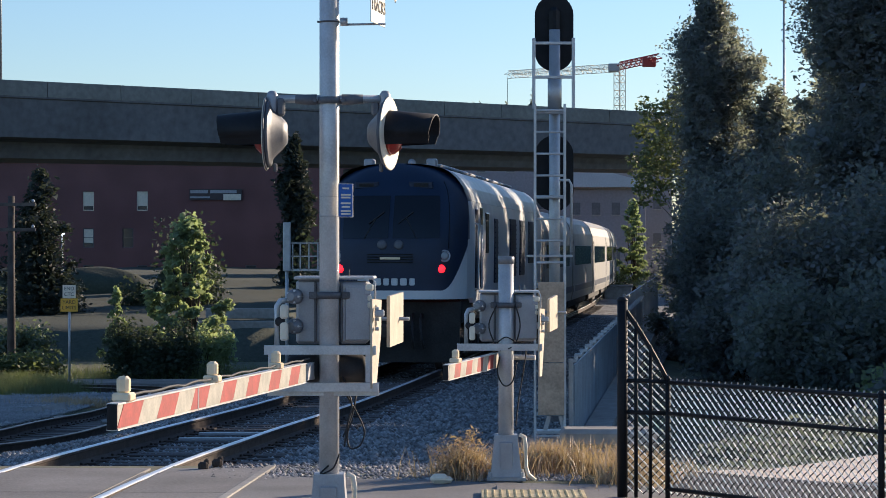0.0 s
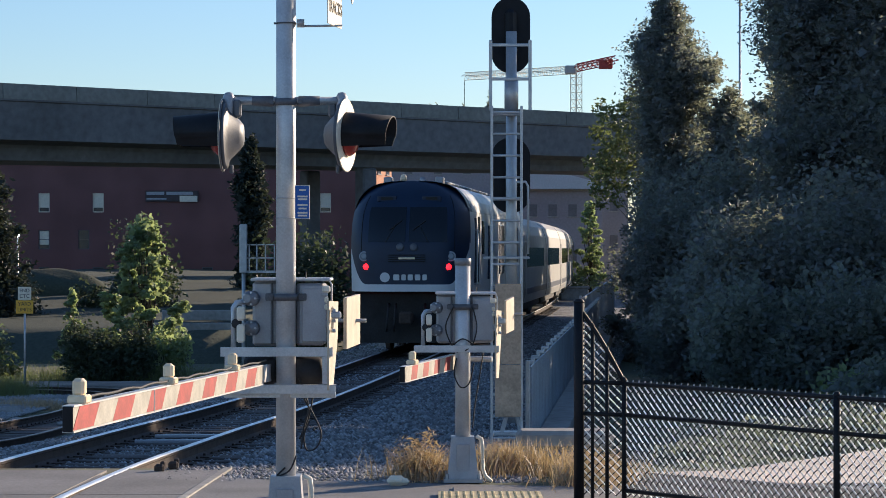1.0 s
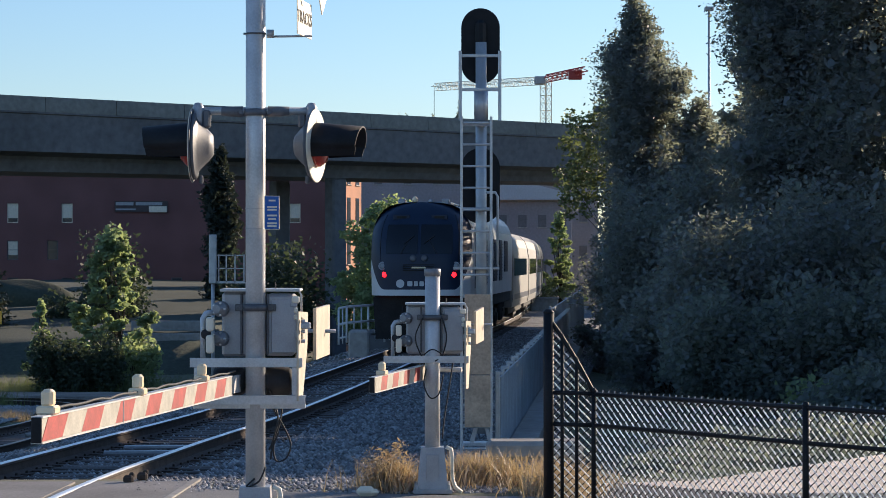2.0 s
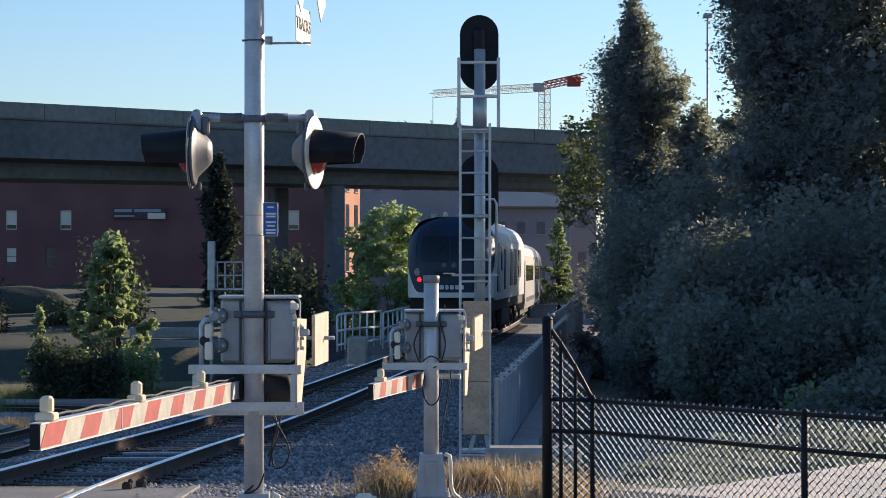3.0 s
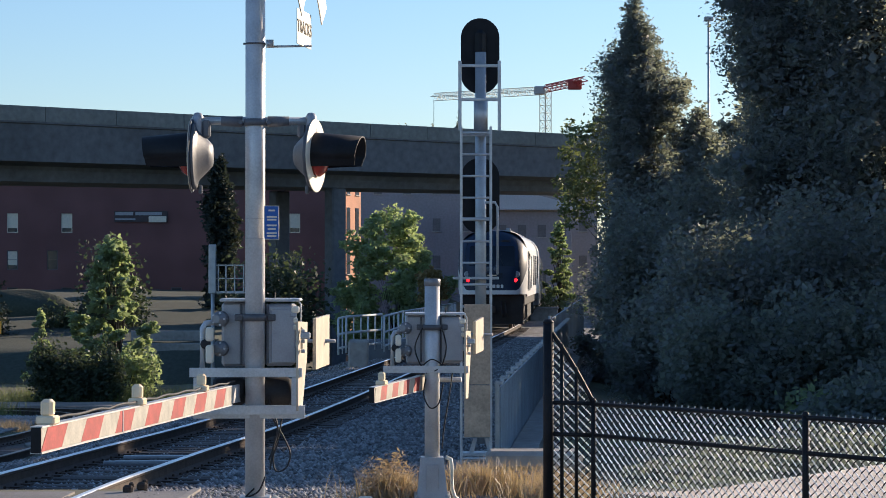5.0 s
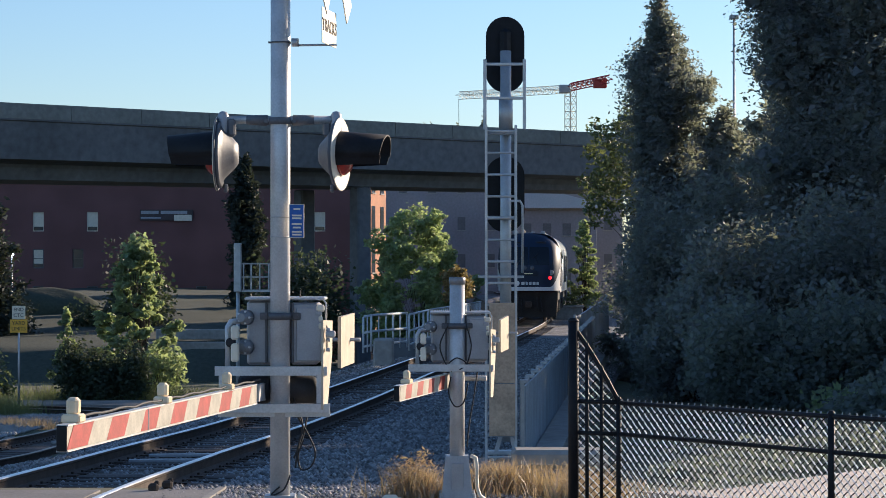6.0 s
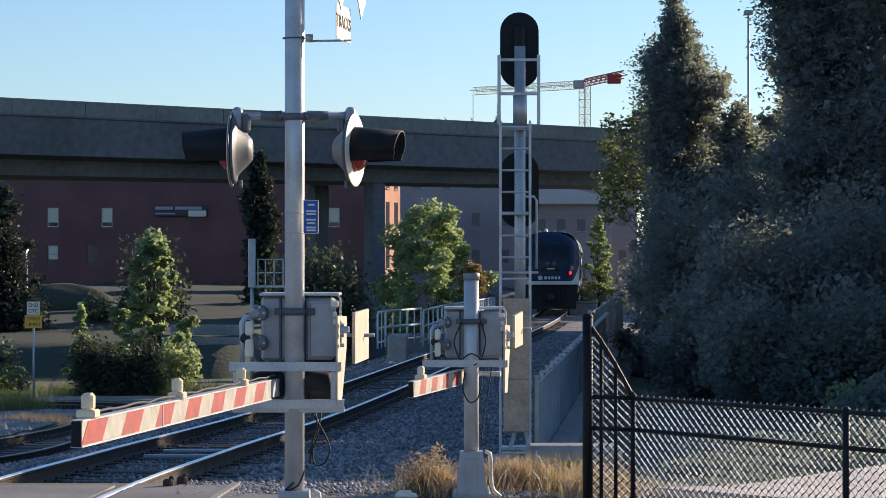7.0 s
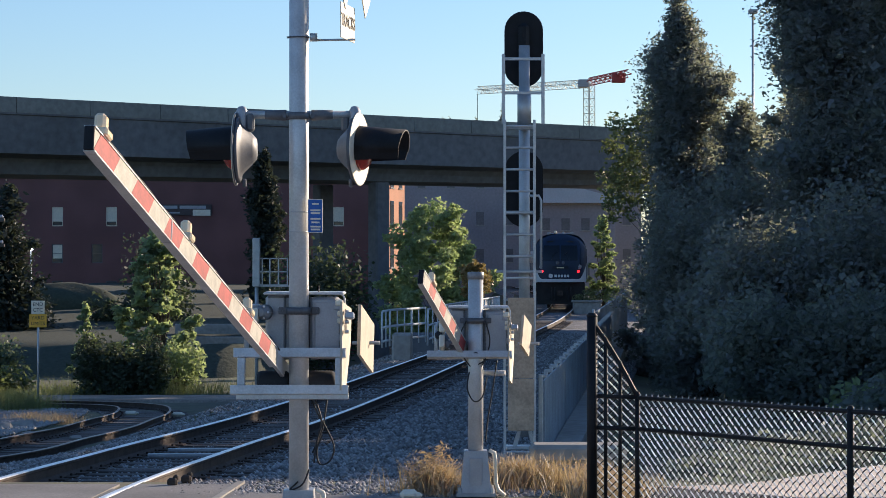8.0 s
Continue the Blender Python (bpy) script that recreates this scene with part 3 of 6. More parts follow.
    # wipers, number boards, seams of the cab end, horn
    for u0, u1 in ((-0.36, -0.20), (0.36, 0.20)):
        bm = bmesh.new()
        add_rod(bm, nose_point(u0, 2.80, 0.03), nose_point(u1, 3.25, 0.035), 0.012, seg=6)
        add_rod(bm, nose_point(u1 - 0.1, 3.12, 0.035), nose_point(u1 + 0.1, 3.36, 0.035), 0.014, seg=6)
        part("wiper", bm, RUBBER, lo, "black wiper")
    for u in (-0.42, 0.42):
        bm = bmesh.new()
        add_box(bm, nose_point(u, 3.92, 0.01), (0.5, 0.05, 0.16), 0.02)
        board = part("number_board", bm, NAVY, lo, "dark number board")
        bm = bmesh.new()
        add_box(bm, nose_point(u, 3.92, 0.04), (0.3, 0.01, 0.07), 0)
        part("lettering_bar", bm, UNDER, board)
    for u in (-0.78, 0.78):
        bm = bmesh.new()
        add_tube(bm, [nose_point(u, z, 0.006) for z in (2.6, 2.9, 3.2, 3.5, 3.8, 4.0)], 0.010, 6)
        part("body_seam", bm, BLACK, lo)
    bm = bmesh.new()
    add_lathe(bm, [(0.03, 0.0), (0.035, 0.02), (0.06, 0.06), (0.09, 0.10), (0.02, 0.1)], (0.15, 2.4, 4.44), (0, -1, 0), 14)
    part("horn", bm, CAST, lo)
    # side doors, windows, grilles on both sides
    for s in (-1, 1):
        for y0, y1, z0, z1, nm, m in ((2.35, 2.75, 1.75, 3.45, "door", NAVY), (3.4, 3.75, 2.9, 3.5, "side_window", GLASS), (3.4, 3.8, 1.75, 2.75, "graphic", NAVY), (4.5, 5.1, 2.5, 3.4, "side_window", GLASS),
                                      (6.5, 7.3, 1.8, 3.3, "side_grille", NAVY), (10.5, 12.2, 1.9, 3.35, "side_grille", NAVY), (13.4, 14.8, 1.9, 3.35, "side_grille", NAVY), (16.2, 18.0, 2.2, 3.35, "side_grille", NAVY)):
            bm = bmesh.new()
            add_box(bm, (s * 1.523, (y0 + y1) / 2, (z0 + z1) / 2), (0.035, y1 - y0, z1 - z0), 0.012)
            if nm == "side_grille":
                k = z0 + 0.1
                while k < z1 - 0.05:
                    add_box(bm, (s * 1.545, (y0 + y1) / 2, k), (0.02, y1 - y0 - 0.1, 0.03))
                    k += 0.12
            part(nm, bm, m, lo)
        for y in (2.2, 2.9):
            bm = bmesh.new()
            add_tube(bm, [(s * 1.53, y, 1.7), (s * 1.6, y, 1.75), (s * 1.6, y, 3.1), (s * 1.53, y, 3.15)], 0.018)
            part("handrail", bm, ALU, lo, "bright handrail")
    # underframe, plough, coupler, bogies
    bm = bmesh.new()
    add_box(bm, (0, 10.9, 1.3), (2.85, 20.6, 0.5), 0.05)
    add_box(bm, (0, 10.9, 0.75), (2.6, 5.6, 0.9), 0.12)
    part("underframe", bm, UNDER, lo, "dark underframe with fuel tank")
    bm = bmesh.new()
    add_prism(bm, [(-1.35, 0, 0.25), (1.35, 0, 0.25), (1.42, 0, 1.5), (-1.42, 0, 1.5)], (0, 0.45, 0), (0, 0.62, 0))
    part("plough", bm, UNDER, lo, "dark snow plough plate")
    bm = bmesh.new()
    add_box(bm, (0, 0.2, 0.9), (0.28, 0.7, 0.24), 0.05)
    add_box(bm, (0, -0.16, 0.9), (0.34, 0.18, 0.32), 0.05)
    part("coupler", bm, RUST, lo, "steel coupler")
    for x in (-0.5, -0.32, 0.42, 0.6):
        bm = bmesh.new()
        add_tube(bm, [(x, 0.45, 1.25), (x, 0.28, 1.1), (x * 1.05, 0.2, 0.75), (x * 1.1, 0.3, 0.55)], 0.03)
        part("air_hose", bm, RUBBER, lo, "hanging air hose")
    for yb in (3.9, 17.6):
        bm = bmesh.new()
        for s in (-1, 1):
            add_box(bm, (s * 1.12, yb, 0.72), (0.16, 3.9, 0.34), 0.06)
            for dy in (-1.4, 1.4):
                add_box(bm, (s * 1.16, yb + dy, 0.55), (0.22, 0.46, 0.42), 0.08)
            add_rod(bm, (s * 1.2, yb - 0.4, 0.45), (s * 1.2, yb - 0.4, 1.0), 0.12, seg=10)
            add_rod(bm, (s * 1.2, yb + 0.4, 0.45), (s * 1.2, yb + 0.4, 1.0), 0.12, seg=10)
        bog = part("bogie", bm, UNDER, lo, "dark bogie frame")
        for dy in (-1.4, 1.4):
            for x in (-0.76, 0.76):
                wheel(lo, x, yb + dy, 0.53)
    return lo


def coach(k):
    c = thing("passenger_coach", (0, 0, 0), "low pale passenger coach with a dark window band", "coach", "coaches of the train")
    ln = COACH_LEN - 0.35
    half = [(1.42, 0.75), (1.47, 1.0), (1.47, 2.75), (1.43, 3.15), (1.30, 3.5), (1.05, 3.74), (0.6, 3.87), (0.0, 3.91)]
    ring0 = half + [(-x, z) for x, z in half[-2::-1]]
    bm = bmesh.new()
    add_prism(bm, [(x, 0, z) for x, z in ring0], (0, 0.0, 0), (0, ln, 0))
    body = part("body", bm, COACH, c)
    for s in (-1, 1):
        bm = bmesh.new()
        add_box(bm, (s * 1.468, ln / 2, 2.35), (0.02, ln - 2.6, 0.72), 0.008)
        part("window_band", bm, GLASS, c, "dark glazed window band")
        bm = bmesh.new()
        add_box(bm, (s * 1.468, ln / 2, 1.15), (0.016, ln - 0.1, 0.22), 0.006)
        part("stripe", bm, NAVY, c, "navy stripe")
        bm = bmesh.new()
        add_box(bm, (s * 1.47, 0.75, 1.95), (0.02, 0.75, 1.9), 0.008)
        part("door", bm, COACH, c)
        for q in (0.02, ln - 0.02):
            bm = bmesh.new()
            add_box(bm, (s * 1.40, q, 2.0), (0.10, 0.10, 2.3), 0.03)
            part("corner_post", bm, COACH, c)
    bm = bmesh.new()
    add_box(bm, (0, -0.12, 2.0), (2.3, 0.34, 2.5), 0.08)
    part("gangway", bm, RUBBER, c, "black bellows")
    bm = bmesh.new()
    add_box(bm, (0, ln / 2, 0.62), (2.4, ln - 2.5, 0.4), 0.06)
    add_box(bm, (0, ln / 2 + 2, 0.45), (2.2, 2.4, 0.4), 0.06)
    part("underframe", bm, UNDER, c)
    for s in (-1, 1):
        bm = bmesh.new()
        add_box(bm, (s * 1.05, -0.1, 0.6), (0.16, 1.1, 0.35), 0.05)
        part("axle_frame", bm, UNDER, c)
    for x in (-0.76, 0.76):
        wheel(c, x, -0.1, 0.45)
    return c


loco = locomotive()
coaches = [coach(i) for i in range(COACHES)]


# ---- crossing signal and gates ----
ROAD_WAY = Vector((0.97, -0.24, 0)).normalized()      # along the road, to the right and towards the viewer


def flasher(parent, at, n):
    """A crossing lamp: a round backboard, a rounded housing behind it, a lens and a long hood, facing n."""
    n = Vector(n).normalized()
    at = Vector(at)
    # cream face, grey back: the sunlit side is set by colour
    bm = bmesh.new()
    add_lathe(bm, [(0.255, 0.001), (0.262, 0.004), (0.255, 0.008)], at, n, 40)
    disc = part("backboard", bm, CREAM, parent, "round backboard with a sun-cream face")
    bm = bmesh.new()
    add_lathe(bm, [(0.25, -0.007), (0.261, -0.003), (0.258, 0.0005)], at, n, 40)
    part("back_plate", bm, LAMPCASE, disc, "grey back of the board")
    bm = bmesh.new()
    add_lathe(bm, [(0.03, -0.150), (0.075, -0.145), (0.105, -0.12), (0.17, -0.055), (0.215, -0.03), (0.24, -0.028), (0.24, -0.007)], at, n, 12)
    add_box(bm, at - n * 0.10 + Vector((0, 0, 0.19)), (0.06, 0.07, 0.13), 0.015)
    add_box(bm, at - n * 0.06 + Vector((0, 0, -0.24)), (0.03, 0.04, 0.06), 0.008)
    part("housing", bm, LAMPCASE, parent, "grey cast lamp housing")
    bm = bmesh.new()
    add_lathe(bm, [(0.15, 0.009), (0.15, 0.03), (0.12, 0.07), (0.05, 0.10), (0.01, 0.105)], at, n, 32)
    part("lens", bm, REDLENS, parent, "red glass lens")
    # hood: a tube open below, cut back towards its mouth
    bm = bmesh.new()
    side = Vector((-n.y, n.x, 0))
    up = Vector((0, 0, 1))
    inner, outer = [], []
    seg = 30
    for rr, store in ((0.155, inner), (0.165, outer)):
        for k in range(seg + 1):
            a = radians(-30 + 240 * k / seg)
            low = max(0.0, -math.sin(a))
            ln = 0.35 - 0.05 * (1 - math.sin(a)) / 2
            p = side * math.cos(a) * rr + up * math.sin(a) * rr
            store.append((bm.verts.new(at + p + n * 0.008), bm.verts.new(at + p * (0.9 if math.sin(a) > 0 else 0.72) - up * 0.015 + n * ln)))
    for k in range(seg):
        bm.faces.new((outer[k][0], outer[k + 1][0], outer[k + 1][1], outer[k][1])).smooth = True
        bm.faces.new((inner[k][0], inner[k][1], inner[k + 1][1], inner[k + 1][0])).smooth = True
        bm.faces.new((outer[k][1], outer[k + 1][1], inner[k + 1][1], inner[k][1]))
    part("hood", bm, BLACK, parent, "long black hood")



FRAMES = []


def gate_box(parent, zb, zt, chan, low_chan, pivot):
    """The gate's machine case behind the pole, its brackets and side plates. zb, zt: the case's bottom and top."""
    bm = bmesh.new()
    add_box(bm, (-0.10, 0.27, (zb + zt) / 2), (0.29, 0.36, zt - zb), 0.02)
    part("machine_case", bm, CAST, parent, "grey metal machine case")
    bm = bmesh.new()
    add_box(bm, (0.17, 0.24, (zb + zt) / 2 - 0.005), (0.21, 0.42, zt - zb - 0.02), 0.02)
    add_box(bm, (0.20, 0.022, (zb + zt) / 2 - 0.01), (0.18, 0.016, zt - zb - 0.08), 0.006)
    add_box(bm, (0.27, 0.012, zt - 0.09), (0.05, 0.02, 0.03), 0.005)
    add_box(bm, (0.29, 0.012, zb + 0.16), (0.03, 0.025, 0.05), 0.005)
    case = part("case_door", bm, CAST, parent, "grey case with a latched door")
    bm = bmesh.new()
    add_box(bm, (0.03, 0.25, zt + 0.012), (0.57, 0.46, 0.022), 0.008)
    part("lid", bm, ALU, parent, "bright metal lid")
    for z in (zt - 0.12, zt - 0.33):
        bm = bmesh.new()
        add_lathe(bm, [(0.055, 0), (0.055, 0.05), (0.03, 0.06), (0.03, 0.09)], (-0.235, 0.05, z), (-0.5, -1, 0), 18)
        cap = part("shaft_cap", bm, SHAFT, parent, "grey round shaft cap")
        for k in range(5):
            a = k * 2 * math.pi / 5
            bm = bmesh.new()
            add_lathe(bm, [(0.008, 0), (0.008, 0.062)], Vector((-0.235, 0.05, z)) + Vector((0.043 * math.cos(a), -0.02 * math.cos(a), 0.043 * math.sin(a))), (-0.5, -1, 0), 6)
            part("bolt", bm, ALU, cap)
    for x in (-0.105, 0.085):
        bm = bmesh.new()
        add_box(bm, (x, 0.078 if x < 0 else 0.02, (zb + zt) / 2), (0.018, 0.02, zt - zb - 0.03), 0.004)
        part("case_rib", bm, GREYCAP, parent, "dark vertical rib")
    bm = bmesh.new()
    add_box(bm, (0.285, 0.02, zt - 0.055), (0.06, 0.05, 0.05), 0.012)
    part("hinge_block", bm, CREAM, parent, "pale hinge block")
    for z in (zt - 0.13, zt - 0.18):
        bm = bmesh.new()
        add_box(bm, (0.285, 0.015, z), (0.03, 0.03, 0.04), 0.008)
        part("latch", bm, CREAM, parent)
    bm = bmesh.new()
    add_tube(bm, [(0.245, 0.02, zt + 0.01), (0.305, 0.03, zt + 0.008), (0.322, 0.03, zt - 0.02), (0.322, 0.03, zt - 0.2)], 0.008, 6)
    part("drip_rail", bm, ALU, parent)
    bm = bmesh.new()
    add_rod(bm, (0.13, 0.2, zt + 0.02), (0.13, 0.2, zt + 0.07), 0.006, 0.003, 6)
    part("aerial", bm, RUBBER, parent)
    # the frame that swings with the arm: cross channels, uprights, side bar and side plate about the shaft
    hub = Vector(pivot)

    def framed(name, bm, material, under, label=""):
        bmesh.ops.translate(bm, vec=-hub, verts=bm.verts[:])
        return part(name, bm, material, under, label)
    bm = bmesh.new()
    zt2, zb2 = chan + 0.36, chan - 0.27
    add_prism(bm, [(0, -0.10, zt2), (0.055, 0.14, zt2 - 0.01), (0.052, 0.14, zt2 - 0.25), (0.025, -0.02, zb2), (0, -0.10, zb2)], (0.295, 0, 0), (0.31, -0.012, 0))
    add_box(bm, (0.33, 0.2, zt2 - 0.12), (0.02, 0.5, 0.16), 0.01)
    frame_ob = framed("side_plate", bm, PLATE, parent, "tapered metal side plate")
    frame_ob.location = hub
    bm = bmesh.new()
    add_box(bm, (0.36, -0.1, zt2 - 0.1), (0.07, 0.05, 0.05), 0.01)
    framed("latch", bm, GALV, frame_ob)
    for z in (zt2 - 0.07, zt2 - 0.14, zt2 - 0.21):
        bm = bmesh.new()
        add_lathe(bm, [(0.014, 0), (0.014, 0.03)], (0.325, -0.08, z), (1, 0, 0), 8)
        framed("bolt", bm, GALV, frame_ob)
    for z, w in ([(chan, 0.79), (low_chan, 0.83)] if low_chan else [(chan, 0.79)]):
        bm = bmesh.new()
        add_box(bm, (-0.06, -0.09, z), (w, 0.012, 0.062), 0.003)
        add_box(bm, (-0.06, -0.07, z + 0.028), (w, 0.05, 0.008))
        add_box(bm, (-0.06, -0.07, z - 0.028), (w, 0.05, 0.008))
        framed("channel", bm, ALU, frame_ob, "aluminium cross channel")
    if low_chan:
        bm = bmesh.new()
        add_box(bm, (-0.04, -0.045, low_chan - 0.045), (0.79, 0.03, 0.035), 0.003)
        framed("lower_lip", bm, ALU, frame_ob)
        for x, w in ((-0.40, 0.055), (0.285, 0.05)):
            bm = bmesh.new()
            add_box(bm, (x, -0.06, (chan + low_chan) / 2), (w, 0.05, chan - low_chan - 0.066), 0.004)
            framed("upright", bm, ALU, frame_ob)
        for x in (-0.19, 0.14):
            bm = bmesh.new()
            add_lathe(bm, [(0.09, 0), (0.10, 0.03), (0.10, 0.2), (0.07, 0.24)], (x - 0.11, 0.1, (chan + low_chan) / 2 - 0.01), (1, 0, 0), 18)
            part("motor", bm, RUBBER, parent, "dark drive motor")
    bm = bmesh.new()
    add_tube(bm, [(-0.37, -0.02, chan + 0.03), (-0.37, -0.02, chan + 0.31), (-0.35, 0.0, chan + 0.345), (-0.29, 0.06, chan + 0.35)], 0.02)
    framed("side_bar", bm, ALU, frame_ob, "bent side bar")
    for z, h in ((chan + 0.27, 0.10), (chan + 0.13, 0.13)):
        bm = bmesh.new()
        add_box(bm, (-0.315, -0.05, z), (0.055, 0.10, h), 0.012)
        framed("terminal_block", bm, CREAM, frame_ob, "small cream junction block")
    bm = bmesh.new()
    add_lathe(bm, [(0.035, 0), (0.035, 0.04), (0.02, 0.05)], (-0.345, -0.04, chan + 0.2), (0, -1, 0), 14)
    framed("knob", bm, RUBBER, frame_ob)
    FRAMES.append((frame_ob, pivot))
    # clamps round the pole
    for z in (zt - 0.11,):
        bm = bmesh.new()
        add_lathe(bm, [(0.078, -0.025), (0.09, -0.025), (0.09, 0.025), (0.078, 0.025)], (0, 0, z), (0, 0, 1), 24)
        for s in (-1, 1):
            add_box(bm, (s * 0.115, 0.0, z), (0.06, 0.03, 0.05), 0.006)
            add_rod(bm, (s * 0.12, -0.035, z), (s * 0.12, 0.035, z), 0.009, seg=6)
        part("clamp", bm, GREYCAP, parent, "dark steel pole clamp")


def gate_arm(parent, start, length, n, base_h, tip_h, lights, weight_x, wz, wl, wh, first_red, w0=-0.10):
    """A striped arm that lies along -y from its pivot, with its lamps, cable and counterweights."""
    def h(d):
        return base_h + (tip_h - base_h) * (d - start) / (length - start)
    bm = bmesh.new()
    add_prism(bm, [(0, -start, -h(start) / 2), (0, -length, -h(length) / 2), (0, -length, h(length) / 2), (0, -start + 0.08, h(start) / 2)], (-0.02, 0, 0), (0.02, 0, 0))
    arm = part("gate_arm", bm, WHITE, parent, "red and white striped gate arm")
    step = (length - start) / n
    slant = 0.13 if len(lights) > 1 else 0.05
    for k in range(n):
        d1 = length - step * k
        d0 = d1 - step
        bm = bmesh.new()
        m = RED if (k % 2 == 0) == first_red else WHITE
        add_prism(bm, [(0, -d0 - 0.002, -h(d0) / 2 + 0.006), (0, -d1 + 0.002, -h(d1) / 2 + 0.006), (0, -d1 + slant, h(d1) / 2 - 0.006), (0, -d0 + min(slant, d0 - start + 0.02), h(d0) / 2 - 0.006)], (-0.0225, 0, 0), (0.0225, 0, 0))
        part("stripe", bm, m, arm, "red reflective stripe" if m is RED else "white reflective stripe")
    for e, w in ((1, 1), (-1, 1)):
        bm = bmesh.new()
        add_prism(bm, [(0, -start, e * h(start) / 2 - 0.004), (0, -length, e * h(length) / 2 - 0.004), (0, -length, e * h(length) / 2 + 0.004), (0, -start, e * h(start) / 2 + 0.004)], (-0.026, 0, 0), (0.026, 0, 0))
        part("edge_trim", bm, ALU, arm, "bright metal edge")
    bm = bmesh.new()
    add_box(bm, (0, -length - 0.004, 0), (0.046, 0.012, tip_h), 0.003)
    part("end_cap", bm, BLACK, arm, "dark end cap")
    for d in lights:
        z = h(d) / 2
        bm = bmesh.new()
        add_box(bm, (0, -d, z + 0.022), (0.085, 0.12, 0.04), 0.008)
        add_box(bm, (0, -d, z + 0.075), (0.055, 0.075, 0.08), 0.014)
        part("arm_lamp", bm, AMBER, arm, "cream and amber arm lamp")
    if len(lights) > 1:
        bm = bmesh.new()
        pts = []
        for i in range(31):
            d = lights[0] + (0.9 - lights[0]) * i / 30
            pts.append((0.005, -d, h(d) / 2 + 0.018 + 0.010 * abs(math.sin(i * 0.9)) ))
        add_tube(bm, pts, 0.007, 6)
        part("cable", bm, RUBBER, arm, "black lamp cable")
        bm = bmesh.new()
        d = start + (length - start) * 0.68
        add_box(bm, (0, -d, 0), (0.052, 0.02, h(d) + 0.012), 0.003)
        part("joint", bm, CAST, arm)
    # inner bracket and counterweights
    bm = bmesh.new()
    add_prism(bm, [(0, 0.06, -0.07), (0, -start - 0.12, -base_h / 2 + 0.01), (0, -start - 0.12, base_h / 2 - 0.01), (0, 0.06, 0.07)], (-0.012, 0, 0), (0.012, 0, 0))
    add_rod(bm, (-0.03, 0, 0), (0.27, 0, 0), 0.025, seg=12)
    part("arm_bracket", bm, ALU, arm, "aluminium arm bracket")
    bm = bmesh.new()
    add_prism(bm, [(0, w0, wz - wh / 2), (0, wl, wz - wh / 2 + 0.02), (0, wl, wz + wh / 2), (0, w0, wz + wh / 2 - 0.03)], (weight_x - 0.012, 0, 0), (weight_x + 0.012, 0, 0))
    part("counterweight", bm, PLATE, arm, "counterweight plate in sunlit cream")
    bm = bmesh.new()
    add_rod(bm, (weight_x - 0.12, 0.3, wz), (weight_x + 0.09, 0.3, wz), 0.014, seg=8)
    part("weight_rod", bm, GALV, arm)
    return arm


def pole_base(parent, h):
    bm = bmesh.new()
    add_prism(bm, [(-0.18, -0.18, 0), (0.18, -0.18, 0), (0.18, 0.18, 0), (-0.18, 0.18, 0)], (0, 0, 0), (0, 0, 0.035))
    q = [bm.verts.new((x * 0.145, y * 0.145, 0.035)) for x, y in ((-1, -1), (1, -1), (1, 1), (-1, 1))]
    r = [bm.verts.new((x * 0.105, y * 0.105, h)) for x, y in ((-1, -1), (1, -1), (1, 1), (-1, 1))]
    for k in range(4):
        bm.faces.new((q[k], q[(k + 1) % 4], r[(k + 1) % 4], r[k]))
    bm.faces.new(r)
    bm.faces.new(q[::-1])
    add_box(bm, (0, -0.128, h * 0.5), (0.12, 0.02, h * 0.7), 0.006)
    part("junction_base", bm, CAST, parent, "tapered cast junction base")
    for x in (-0.15, 0.15):
        for y in (-0.15, 0.15):
            bm = bmesh.new()
            add_rod(bm, (x, y, 0.03), (x, y, 0.08), 0.02, seg=6)
            part("anchor_nut", bm, GALV, parent)
    bm = bmesh.new()
    add_tube(bm, [(0.125, -0.05, h + 0.0), (0.17, -0.05, h - 0.02), (0.18, -0.05, h - 0.10), (0.185, -0.05, 0.12), (0.21, -0.06, 0.05), (0.27, -0.08, 0.0)], 0.02)
    part("conduit", bm, CREAM, parent, "pale conduit pipe")


